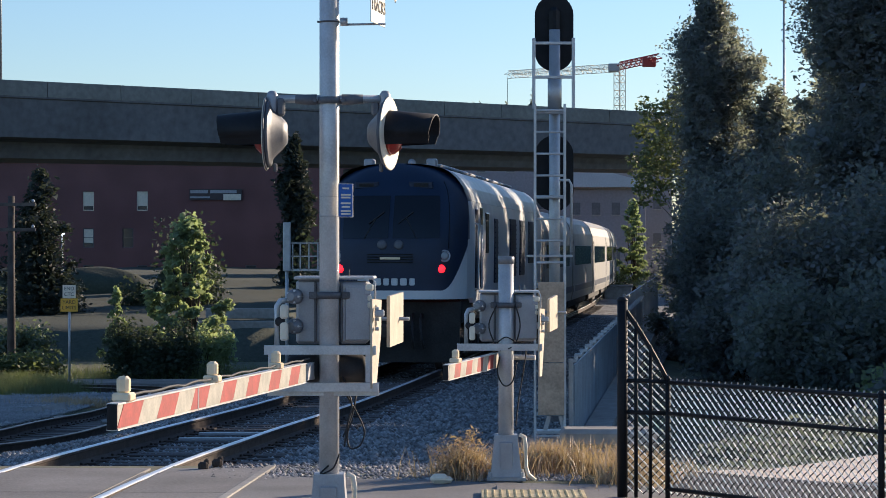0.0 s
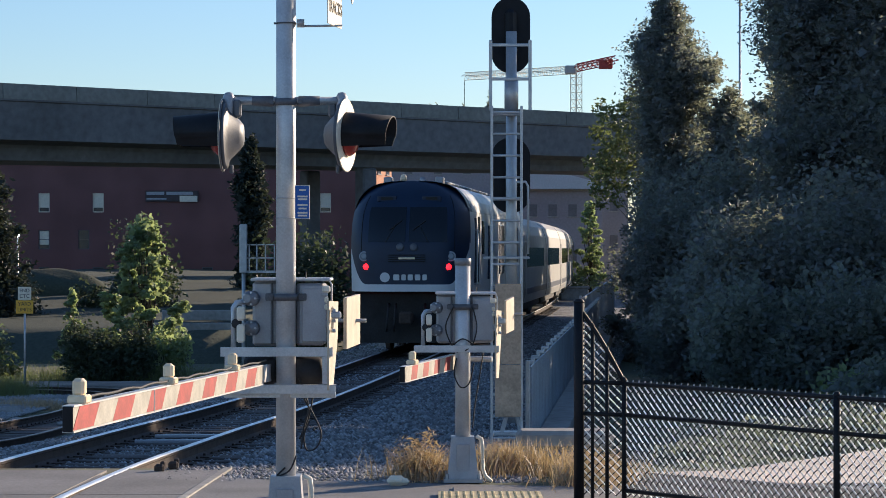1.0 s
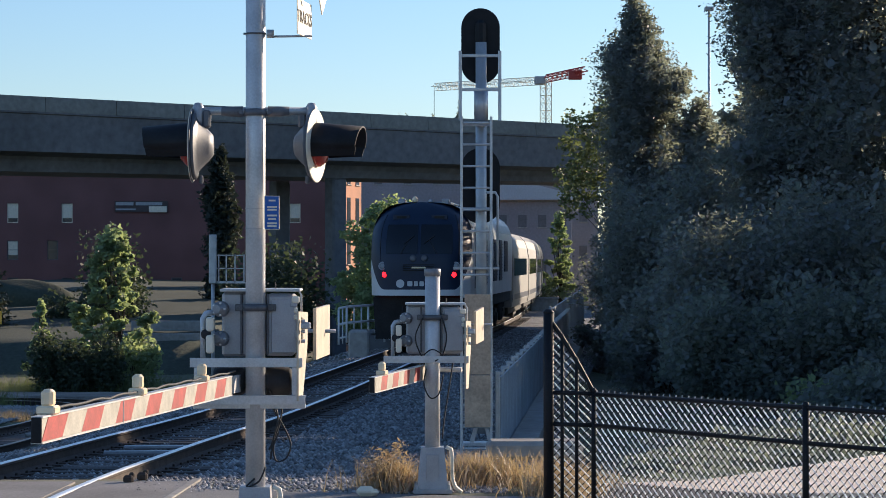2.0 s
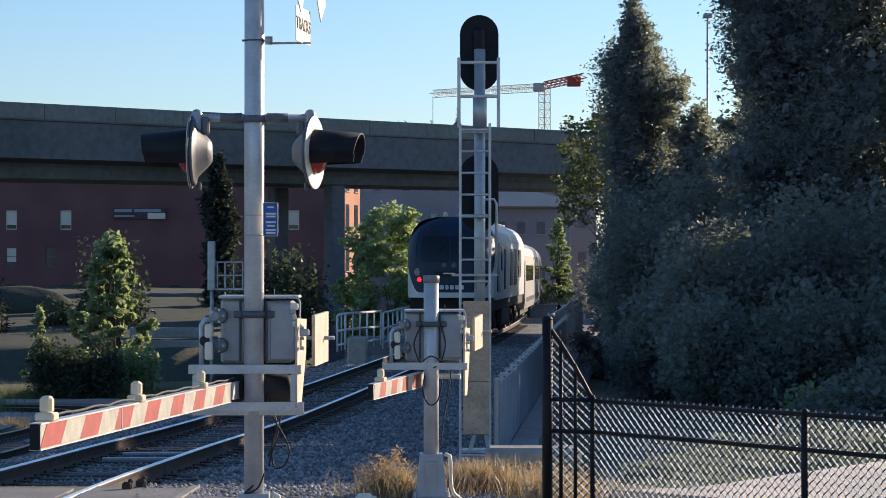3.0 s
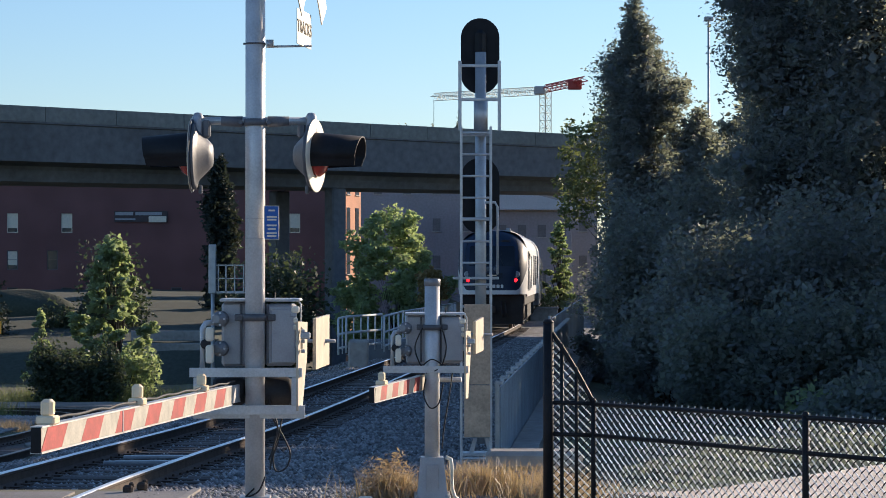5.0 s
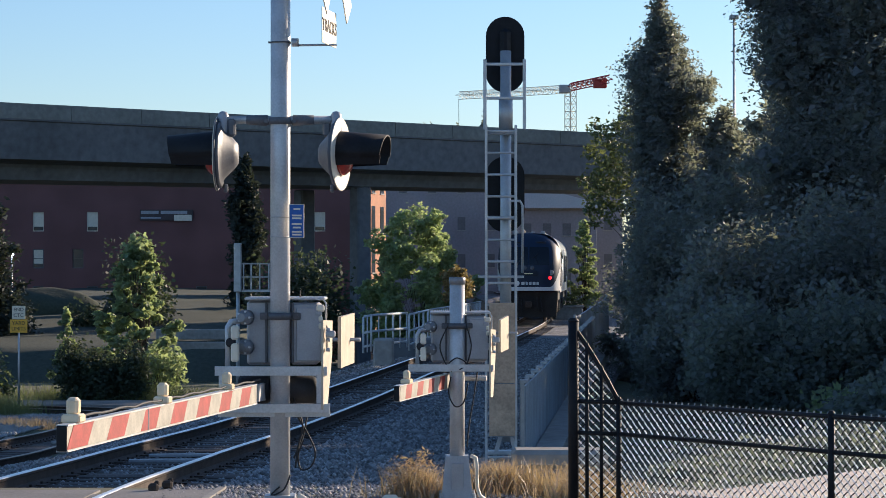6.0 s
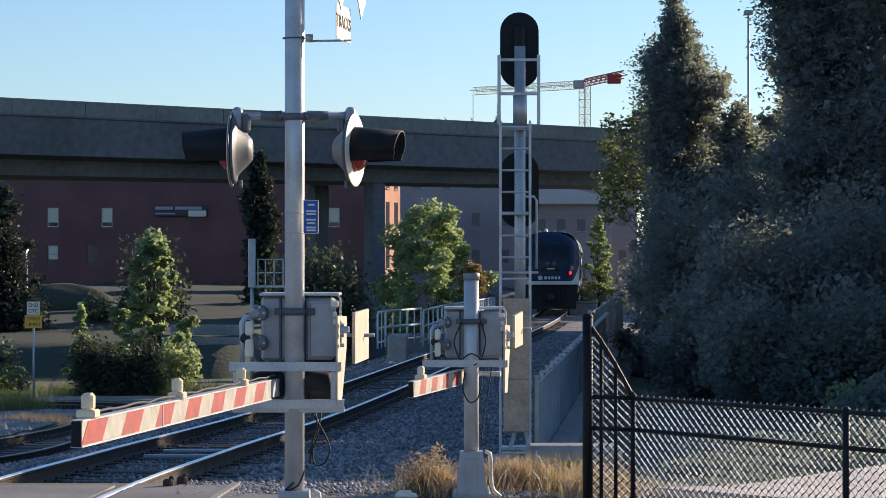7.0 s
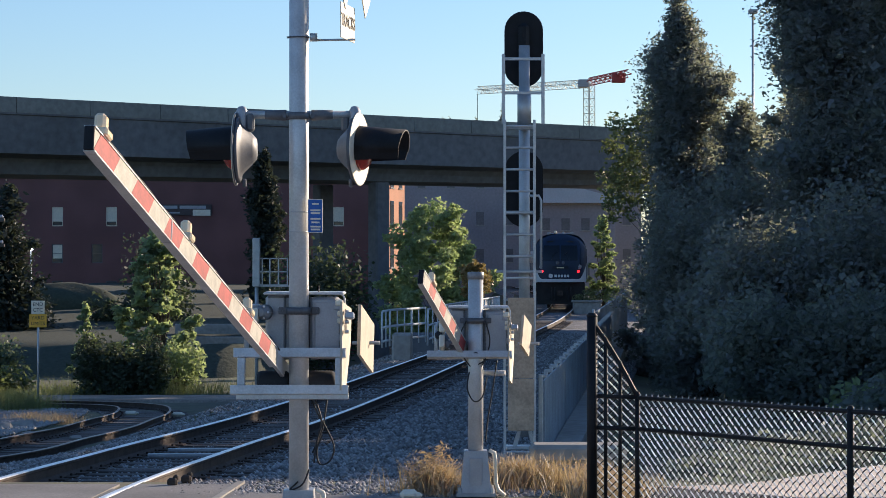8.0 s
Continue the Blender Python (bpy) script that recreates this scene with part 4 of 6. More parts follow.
def crossing_signal():
    s = thing("crossing_signal", (-1.02, 16.0, 0.0), "aluminium level crossing mast with hooded lamps and striped gate arm", "crossing signal")
    bm = bmesh.new()
    add_rod(bm, (0, 0, 0.3), (0, 0, 5.3), 0.07, seg=28)
    part("pole", bm, ALU, s, "scratched aluminium pole")
    for z in (2.52, 2.38):
        bm = bmesh.new()
        add_lathe(bm, [(0.0705, -0.004), (0.0725, -0.004), (0.0725, 0.004), (0.0705, 0.004)], (0, 0, z), (0, 0, 1), 28)
        part("pole_seam", bm, GALV, s)
    pole_base(s, 0.56)
    gate_box(s, 1.47, 1.93, 1.435, 1.172, (0.0, 0.40, 1.50))
    # cross arm with the two lamps
    bm = bmesh.new()
    add_rod(bm, (-0.40, 0, 3.21), (0.39, 0, 3.21), 0.028, seg=14)
    part("cross_arm", bm, GALV, s, "galvanised cross arm")
    for x in (-0.405, 0.395):
        bm = bmesh.new()
        add_lathe(bm, [(0.035, -0.10), (0.04, -0.06), (0.04, 0.04), (0.025, 0.065), (0.01, 0.07)], (x, 0, 3.2), (0, 0, 1), 14)
        part("arm_elbow", bm, CAST, s)
    bm = bmesh.new()
    add_lathe(bm, [(0.0715, -0.024), (0.084, -0.024), (0.084, 0.024), (0.0715, 0.024)], (0, 0, 3.20), (0, 0, 1), 24)
    for q in (-1, 1):
        add_box(bm, (q * 0.105, 0, 3.20), (0.06, 0.05, 0.055), 0.01)
        add_rod(bm, (q * 0.09, 0, 3.205), (q * 0.24, 0, 3.21), 0.040, 0.033, 14)
        add_rod(bm, (q * 0.10, -0.045, 3.20), (q * 0.10, 0.045, 3.20), 0.016, seg=8)
    part("clamp", bm, LAMPCASE, s, "dark cast clamp of the cross arm")
    bm = bmesh.new()
    add_lathe(bm, [(0.0708, -0.005), (0.075, -0.005), (0.075, 0.005), (0.0708, 0.005)], (0, 0, 3.757), (0, 0, 1), 24)
    add_rod(bm, (-0.085, -0.01, 3.757), (-0.07, -0.01, 3.757), 0.008, seg=6)
    part("strap", bm, GREYCAP, s, "thin steel pole strap")
    flasher(s, (-0.445, 0.0, 2.965), (-1.0, 0.03, 0))
    flasher(s, (0.425, 0.0, 2.965), ROAD_WAY)
    # blue notice on the pole
    sg = Vector((0.12, -0.085, 2.49))
    turn = Matrix.Rotation(radians(24), 4, 'Z')
    bm = bmesh.new()
    add_box(bm, sg, (0.105, 0.006, 0.23), 0.002, turn)
    notice = part("notice", bm, BLUE, s, "small blue notice with white lettering bars")
    bm = bmesh.new()
    add_box(bm, sg + Vector((0, 0.0015, 0)), (0.113, 0.005, 0.238), 0.002, turn)
    part("notice_border", bm, CREAM, notice)
    for dz, w in ((0.085, 0.05), (0.04, 0.075), (0.02, 0.07), (-0.02, 0.075), (-0.045, 0.06), (-0.075, 0.075), (-0.095, 0.07)):
        bm = bmesh.new()
        add_box(bm, sg + turn @ Vector((0, -0.0045, 0)) + Vector((0, 0, dz)), (w, 0.003, 0.012), 0, turn)
        part("lettering_bar", bm, CREAM, notice)
    # bracket with the sign plate and crossbuck above
    bm = bmesh.new()
    add_rod(bm, (0.08, -0.03, 3.755), (0.13, -0.03, 3.755), 0.03, seg=10)
    add_rod(bm, (0.13, -0.03, 3.735), (0.40, -0.03, 3.74), 0.008, seg=8)
    part("sign_bracket", bm, GALV, s, "thin steel sign bracket")
    turn = Matrix.Rotation(radians(80), 4, 'Z')
    c = Vector((0.345, -0.03, 3.86))
    bm = bmesh.new()
    add_box(bm, c, (0.46, 0.006, 0.25), 0.002, turn)
    plate = part("sign_plate", bm, CREAM, s, "white plate with black lettering")
    n = turn @ Vector((0, -1, 0))
    words("lettering", "TRACKS", 0.125, Matrix.Translation(c + n * 0.005) @ turn, INK, plate)
    c = Vector((0.40, -0.02, 4.45))
    for a in (50, -50):
        bm = bmesh.new()
        add_box(bm, c + n * (0.006 if a > 0 else -0.006), (1.2, 0.008, 0.22), 0.002, turn @ Matrix.Rotation(radians(a), 4, 'Y'))
        part("crossbuck_blade", bm, CREAM, s, "white crossbuck blade")
    # loose cables below the case
    for pts in ([(0.09, 0.02, 1.25), (0.16, -0.02, 1.05), (0.13, -0.05, 0.9), (0.11, -0.06, 0.75)],
                [(0.06, 0.08, 1.25), (0.13, 0.0, 1.1), (0.20, -0.02, 0.98), (0.25, -0.03, 0.86), (0.22, -0.03, 0.76), (0.15, -0.04, 0.74), (0.13, -0.05, 0.84), (0.17, -0.05, 0.95)],
                [(0.20, 0.1, 1.25), (0.17, 0.0, 1.0), (0.10, -0.06, 0.82)],
                [(0.0, -0.075, 0.62), (-0.06, -0.08, 0.56), (0.03, -0.09, 0.60), (0.075, -0.05, 0.7)]):
        bm = bmesh.new()
        add_tube(bm, smooth_line(pts, 5), 0.0065, 6)
        part("cable", bm, RUBBER, s, "loose black cable")
    arm = gate_arm(s, 1.13, 6.85, 14, 0.130, 0.112, (6.63, 4.50, 2.33), 0.50, 0.36, 0.62, 0.40, True, -0.33)
    return s, arm


def path_gate():
    s = thing("path_gate", (0.305, 21.053, 0.0), "short aluminium pole with a small striped gate arm", "crossing gate")
    bm = bmesh.new()
    add_rod(bm, (0, 0, 0.3), (0, 0, 2.06), 0.07, seg=28)
    part("pole", bm, ALU, s, "scratched aluminium pole")
    pole_base(s, 0.42)
    bm = bmesh.new()
    add_lathe(bm, [(0.071, -0.05), (0.077, -0.05), (0.077, 0.012), (0.07, 0.018)], (0, 0, 2.06), (0, 0, 1), 28)
    part("pole_cap", bm, SHAFT, s, "dull grey pole cap")
    gate_box(s, 1.28, 1.735, 1.235, None, (0.0, 0.10, 1.30))
    for pts in ([(-0.09, -0.05, 1.62), (-0.16, -0.06, 1.45), (-0.12, -0.08, 1.3), (-0.05, -0.09, 1.2)],
                [(0.09, -0.05, 1.62), (0.13, -0.06, 1.45), (0.10, -0.08, 1.3), (0.05, -0.09, 1.2)],
                [(-0.08, -0.08, 1.28), (0.0, -0.1, 1.33), (0.09, -0.08, 1.27), (0.02, -0.1, 1.22)],
                [(-0.06, -0.08, 1.15), (-0.08, -0.09, 1.0), (-0.02, -0.1, 0.88), (0.06, -0.09, 0.92), (0.10, -0.08, 1.1)],
                [(0.2, 0.1, 1.25), (0.16, 0.0, 1.0), (0.11, -0.05, 0.7), (0.09, -0.06, 0.5)]):
        bm = bmesh.new()
        add_tube(bm, smooth_line(pts, 5), 0.0065, 6)
        part("cable", bm, RUBBER, s, "loose black cable")
    arm = gate_arm(s, 0.5, 2.34, 9, 0.135, 0.13, (2.0,), 0.42, 0.42, 0.26, 0.34, False)
    return s, arm


signal_mast, arm_one = crossing_signal()
path_mast, arm_two = path_gate()


# ---- railway signal with its ladder ----
def railway_signal():
    s = thing("railway_signal", (1.108, 30.77, -0.50), "tall railway signal mast with black heads and a ladder", "railway signal")
    bm = bmesh.new()
    add_rod(bm, (0, 0, 0.3), (0, 0, 5.63), 0.075, seg=20)
    add_rod(bm, (0, 0, 4.55), (0, 0, 5.0), 0.095, seg=20)
    part("pole", bm, GALV, s)
    for zc in (5.60, 3.68):
        bm = bmesh.new()
        w, h = 0.265, 0.255
        out = [(w * math.cos(radians(a)), 0, h + w * math.sin(radians(a))) for a in range(0, 181, 12)] + [(-w * math.cos(radians(a)), 0, -h - w * math.sin(radians(a))) for a in range(0, 181, 12)]
        add_prism(bm, [(x, 0, z + zc) for x, _, z in out], (0, 0.20, 0), (0, 0.225, 0))
        head = part("signal_head", bm, BLACK, s, "black oval signal backboard")
        bm = bmesh.new()
        add_box(bm, (0, 0.15, zc), (0.15, 0.14, 0.7), 0.05)
        part("lamp_case", bm, BLACK, head, "black lamp case")
        for dz in (-0.25, 0, 0.25):
            bm = bmesh.new()
            add_lathe(bm, [(0.115, 0.0), (0.12, 0.02), (0.115, 0.28), (0.11, 0.28), (0.105, 0.01)], (0, 0.22, zc + dz), (0, 1, 0), 20)
            part("hood", bm, BLACK, head)
    # ladder
    for x in (-0.275, 0.125):
        bm = bmesh.new()
        add_box(bm, (x, -0.30, 2.25), (0.035, 0.05, 4.7), 0.006)
        part("ladder_rail", bm, ALU, s, "aluminium ladder rail")
    for k in range(16):
        bm = bmesh.new()
        add_rod(bm, (-0.275, -0.30, 0.12 + 0.293 * k), (0.125, -0.30, 0.12 + 0.293 * k), 0.016, seg=8)
        part("rung", bm, ALU, s)
    for z in (1.9, 3.35, 4.5):
        bm = bmesh.new()
        add_box(bm, (-0.075, -0.18, z), (0.42, 0.03, 0.05), 0.005)
        add_box(bm, (-0.0, -0.12, z), (0.16, 0.14, 0.04), 0.005)
        part("ladder_bracket", bm, GALV, s)
    for x in (-0.29, 0.245):
        bm = bmesh.new()
        add_box(bm, (x, -0.22, 5.02), (0.045, 0.05, 0.95), 0.006)
        part("cage_post", bm, ALU, s)
    for z in (5.43, 4.97):
        bm = bmesh.new()
        add_box(bm, (-0.02, -0.20, z), (0.56, 0.04, 0.04), 0.006)
        part("cage_bar", bm, ALU, s)
    bm = bmesh.new()
    add_tube(bm, [(0.06, -0.1, 3.58), (0.19, -0.12, 3.58), (0.222, -0.12, 3.52), (0.222, -0.12, 2.60)], 0.017)
    part("side_pipe", bm, ALU, s)
    bm = bmesh.new()
    add_box(bm, (-0.07, -0.05, 2.55), (0.62, 0.3, 0.035), 0.006)
    part("step_plate", bm, GALV, s)
    # climbing guard over the ladder's foot
    board = mat("weathered_plywood", (0.52, 0.38, 0.26), 0.8, 0, 0.25, 3, 30, 0.15)
    for z, h in ((1.66, 1.08), (0.76, 0.70)):
        bm = bmesh.new()
        add_box(bm, (-0.06, -0.345, z), (0.35, 0.02, h), 0.004)
        part("guard_board", bm, board, s, "weathered brown climbing guard")
    # splayed foot
    bm = bmesh.new()
    for x0, x1 in ((-0.06, -0.22), (0.06, 0.20)):
        add_prism(bm, [(x0 * 0.6, 0, 0.42), (x0 * 1.5, 0, 0.42), (x1, 0, 0.0), (x1 * 0.7, 0, 0.0)], (0, -0.1, 0), (0, -0.07, 0))
    add_box(bm, (0, 0, 0.16), (0.5, 0.3, 0.05), 0.01)
    part("foot", bm, ALU, s, "splayed metal foot")
    bm = bmesh.new()
    add_box(bm, (0, 0, -0.1), (0.8, 0.8, 0.3), 0.03)
    part("foundation", bm, CONC, s, "concrete foundation")
    return s


railway_signal()


# ---- pavements at the crossing ----
def slab(name, x0, x1, y0, y1, top, thick, material, label, category):
    bm = bmesh.new()
    add_box(bm, ((x0 + x1) / 2, (y0 + y1) / 2, top - thick / 2), (x1 - x0, y1 - y0, thick), 0.012)
    return tagged(part(name, bm, material), label, category, kind="structure")


bm = bmesh.new()
add_prism(bm, [(-40, -30, 0), (30, -30, 0), (30, 20.4, 0), (0.9, 20.6, 0), (-1.6, 21.2, 0), (-2.3, 21.6, 0), (-40, 21.9, 0)], (0, 0, -0.12), (0, 0, 0.004))
tagged(part("road", bm, ASPH), "worn dark asphalt road across the railway", "road", kind="structure")


def crossing_panels():
    p = thing("crossing_panels", (0, 0, 0), "pale concrete crossing panels between and beside the rails", "crossing panel", kind="structure")
    ys = [13.2, 15.4, 17.6, 19.8, 22.0]
    for a, b in zip(ys, ys[1:]):
        for u0, u1 in ((-1.9, -0.83), (-0.64, 0.64), (0.83, 1.75)):
            bm = bmesh.new()
            xa, xb = track_x(a), track_x(b)
            add_prism(bm, [(xa + u0, a + 0.01, 0), (xa + u1, a + 0.01, 0), (xb + u1, b - 0.01, 0), (xb + u0, b - 0.01, 0)], (0, 0, -0.1), (0, 0, 0.012))
            part("panel", bm, PAVE, p)
    bm = bmesh.new()
    xa, xb = track_x(13.2), track_x(22.2)
    add_prism(bm, [(xa + 1.76, 13.2, 0), (xa + 1.83, 13.2, 0), (xb + 1.83, 22.2, 0), (xb + 1.76, 22.2, 0)], (0, 0, -0.1), (0, 0, 0.02))
    part("panel_edge", bm, CONC, p, "raised pale concrete edge")


crossing_panels()
slab("footpath", 0.2, 2.6, 9.0, 20.35, 0.02, 0.1, PAVE, "worn grey footpath beside the fence", "footpath")
# pad outline and pale colour stand for the patch of sunlit ground
bm = bmesh.new()
add_prism(bm, [(1.9, 20.6, 0), (12.5, 20.6, 0), (12.5, 31.0, 0), (10.5, 31.0, 0), (4.6, 23.85, 0), (2.85, 21.75, 0), (1.95, 21.55, 0)], (0, 0, -0.17), (0, 0, 0.03))
tagged(part("concrete_pad", bm, mat("sunlit_sandy_concrete", (0.62, 0.535, 0.42), 0.85, 0, 0.3, 0.7, 9, 0.3, 0.02)), "concrete pad in a sunlit sandy colour behind the fence", "concrete pad", kind="structure")

bm = bmesh.new()
add_prism(bm, [(1.75, 20.0, 0), (2.05, 21.5, 0), (3.0, 20.7, 0), (4.1, 19.7, 0), (4.9, 18.2, 0), (2.7, 18.9, 0)], (0, 0, -0.05), (0, 0, 0.036))
tagged(part("asphalt_patch", bm, mat("fresh_asphalt", (0.03, 0.03, 0.033), 0.85, 0, 0.3, 1.0, 60, 0.5, 0.01)), "dark asphalt patch behind the fence", "asphalt", kind="structure")

# yellow tactile strip
strip = thing("tactile_strip", (0.52, 19.55, 0.022), "worn yellow tactile paving strip with raised domes", "tactile paving")
bm = bmesh.new()
add_box(bm, (0, 0, 0.004), (0.9, 0.62, 0.012), 0.003)
plate_ob = part("plate", bm, mat("worn_yellow_plate", (0.55, 0.46, 0.26), 0.75, 0, 0.25, 4, 40, 0.2), strip)
bm = bmesh.new()
for i in range(14):
    for j in range(9):
        add_lathe(bm, [(0.016, 0.009), (0.013, 0.016), (0.008, 0.018)], (-0.41 + 0.063 * i, -0.27 + 0.067 * j, 0), (0, 0, 1), 8)
tagged(part("domes", bm, plate_ob.data.materials[0], strip), kind="stuff")



def land_sheet(name, left, right, y0, y1, lift, material, label, category):
    """A sheet that follows the land a little above it; left and right give its edges' x at a depth."""
    bm = bmesh.new()
    rows = []
    n = 24
    for j in range(n + 1):
        y = y0 + (y1 - y0) * j / n
        a, b = left(y), right(y)
        rows.append([bm.verts.new((a + (b - a) * i / 20, y, land(a + (b - a) * i / 20, y) + (lift if 0 < i < 20 and 0 < j < n else -0.1) + 0.03 * noise.noise((i * 0.9, y * 0.7, 2)))) for i in range(21)])
    for a, b in zip(rows, rows[1:]):
        for i in range(20):
            bm.faces.new((a[i], a[i + 1], b[i + 1], b[i])).smooth = True
    tagged(part(name, bm, material), label, category, kind="structure")


def spur_x(y):
    return float(np.interp(y, [p.y for p in SPUR], [p.x for p in SPUR]))


land_sheet("gravel_yard", lambda y: -24.0, lambda y: spur_x(y) - 1.6, 46.0, 70.0, 0.08, GRAVEL, "pale gravel yard beside the spur track", "gravel")
land_sheet("dirt_lane", lambda y: -24.0, lambda y: -5.6 - 0.1 * abs(y - 78), 76.6, 80.2, 0.10, mat("dusty_lane", (0.25, 0.22, 0.18), 0.95, 0, 0.35, 0.5, 12, 0.4, 0.03), "dusty pale lane behind the spur track", "lane")

# concrete block beside the signal, white rag by the road
b = bmesh.new()
add_box(b, (0, 0, 0), (1.1, 0.5, 0.22), 0.05)
ob = tagged(part("concrete_block", b, CONC), "low weathered concrete block in dry grass", "concrete block")
ob.location = (1.55, 26.0, -0.02)
b = bmesh.new()
add_box(b, (0, 0, 0.05), (0.17, 0.10, 0.09), 0.035)
add_box(b, (0.07, 0.01, 0.04), (0.10, 0.08, 0.06), 0.025, Matrix.Rotation(0.5, 4, 'Z'))
ob = tagged(part("paper_bag", b, CREAM), "crumpled white paper bag on the ballast", "litter")
ob.location = (-0.309, 20.619, 0.0)


# ---- fences ----
def mesh_wires(bm, corner, tops, foot, pitch=0.0707, r=0.0050, ways=(1, -1)):
    """Chain link between foot and the line of tops: two sets of sloping wires. corner(u) gives the plan's point, u in metres; tops(u) the upper edge."""
    length = corner[2]
    a, d = Vector(corner[0]), Vector(corner[1])
    top_max = max(tops(0), tops(length))
    side = Vector((-d.y, d.x, 0)) * 0.004
    u = -top_max
    while u < length + top_max:
        for sgn in ways:
            # the wire runs from (u, foot) up and along
            pts = []
            n = 60
            lo = None
            for k in range(n + 1):
                z = foot + (top_max - foot) * k / n
                w = u + sgn * (z - foot)
                if 0 <= w <= length and z <= tops(w):
                    p = a + d * w + Vector((0, 0, z))
                    if lo is None:
                        lo = p
                    hi = p
                elif lo is not None:
                    break
            if lo is not None and (hi - lo).length > 0.02:
                n = max(2, int((hi - lo).length / (pitch * 0.7071)))
                add_tube(bm, [lo + (hi - lo) * (q / n) + side * ((2.0 if q % 2 else -2.0) if sgn > 0 else 1.2 + (0.3 if q % 2 else -0.3)) for q in range(n + 1)], r, 10 if r > 0.006 else 5)
        u += pitch


# one diagonal of wires is coloured pale for sun glints, the other stays black
FENCE_GLINT = mat("sun_glint_fence_wire", (0.92, 0.91, 0.88), 0.45, 0.85, 0.2, 8, 60, 0.02)
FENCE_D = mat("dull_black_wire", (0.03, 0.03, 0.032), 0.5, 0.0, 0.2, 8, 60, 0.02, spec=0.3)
fence = thing("chain_link_fence", (0, 0, 0), "chain link fence with sun-glint pale wires, black round posts and rails", "fence")
T, A, B = Vector((1.28, 19.4, 0)), Vector((1.66, 19.3, 0)), Vector((4.9, 15.44, 0))
da, db = (A - T), (B - A)
la, lb = da.length, db.length
da.normalize()
db.normalize()


def slope(u):
    k = u / la
    return 1.66 - 0.64 * k + 0.03 * math.sin(math.pi * k)


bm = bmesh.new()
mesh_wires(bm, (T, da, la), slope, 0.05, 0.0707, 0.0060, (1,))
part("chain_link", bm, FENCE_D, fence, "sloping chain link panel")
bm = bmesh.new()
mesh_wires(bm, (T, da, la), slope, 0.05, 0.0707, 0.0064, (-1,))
part("chain_link", bm, FENCE_GLINT, fence, "sun-glint pale wires of the sloping panel")
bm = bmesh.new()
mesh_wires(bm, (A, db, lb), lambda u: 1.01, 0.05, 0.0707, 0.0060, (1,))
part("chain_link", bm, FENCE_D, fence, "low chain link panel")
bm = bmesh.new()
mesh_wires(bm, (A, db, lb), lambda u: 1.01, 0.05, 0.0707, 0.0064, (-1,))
part("chain_link", bm, FENCE_GLINT, fence, "sun-glint pale wires of the low panel")
for p, h, r in ((T, 1.70, 0.045), (T + da * la * 0.30, slope(la * 0.30), 0.016), (T + da * la * 0.62, slope(la * 0.62), 0.016), (A, 1.03, 0.022), (A + db * 2.33, 1.02, 0.028), (A + db * 4.6, 1.02, 0.028)):
    bm = bmesh.new()
    add_rod(bm, (p.x, p.y, 0), (p.x, p.y, h), r, seg=14)
    add_lathe(bm, [(r, 0), (r * 1.1, 0.01), (r * 0.6, 0.035)], (p.x, p.y, h), (0, 0, 1), 14)
    part("post", bm, BLACK, fence, "black round post")
bm = bmesh.new()
add_tube(bm, [T + da * (la * k / 10) + Vector((0, 0, slope(la * k / 10))) for k in range(11)], 0.02)
part("top_rail", bm, BLACK, fence)
for a, b, z0, z1 in ((T, A, 1.02, 1.015), (T, A, 0.75, 0.745), (A, B, 1.01, 1.01), (A, B, 0.745, 0.72), (A, B, 0.1, 0.1)):
    bm = bmesh.new()
    add_rod(bm, a + Vector((0, 0, z0)), b + Vector((0, 0, z1)), 0.019, seg=10)
    part("rail", bm, BLACK, fence)
# the twisted wire ends along the top
bm = bmesh.new()
u = 0.03
while u < lb:
    p = A + db * u + Vector((0, 0, 1.015))
    add_rod(bm, p, p + Vector((0.006, 0, 0.03)), 0.006, seg=5)
    u += 0.0707
u = 0.03
while u < la:
    p = T + da * u + Vector((0, 0, slope(u)))
    add_rod(bm, p, p + Vector((0.006, 0, 0.035)), 0.006, seg=5)
    u += 0.0707
tagged(part("wire_ends", bm, GALV, fence, "twisted wire ends"), kind="stuff")


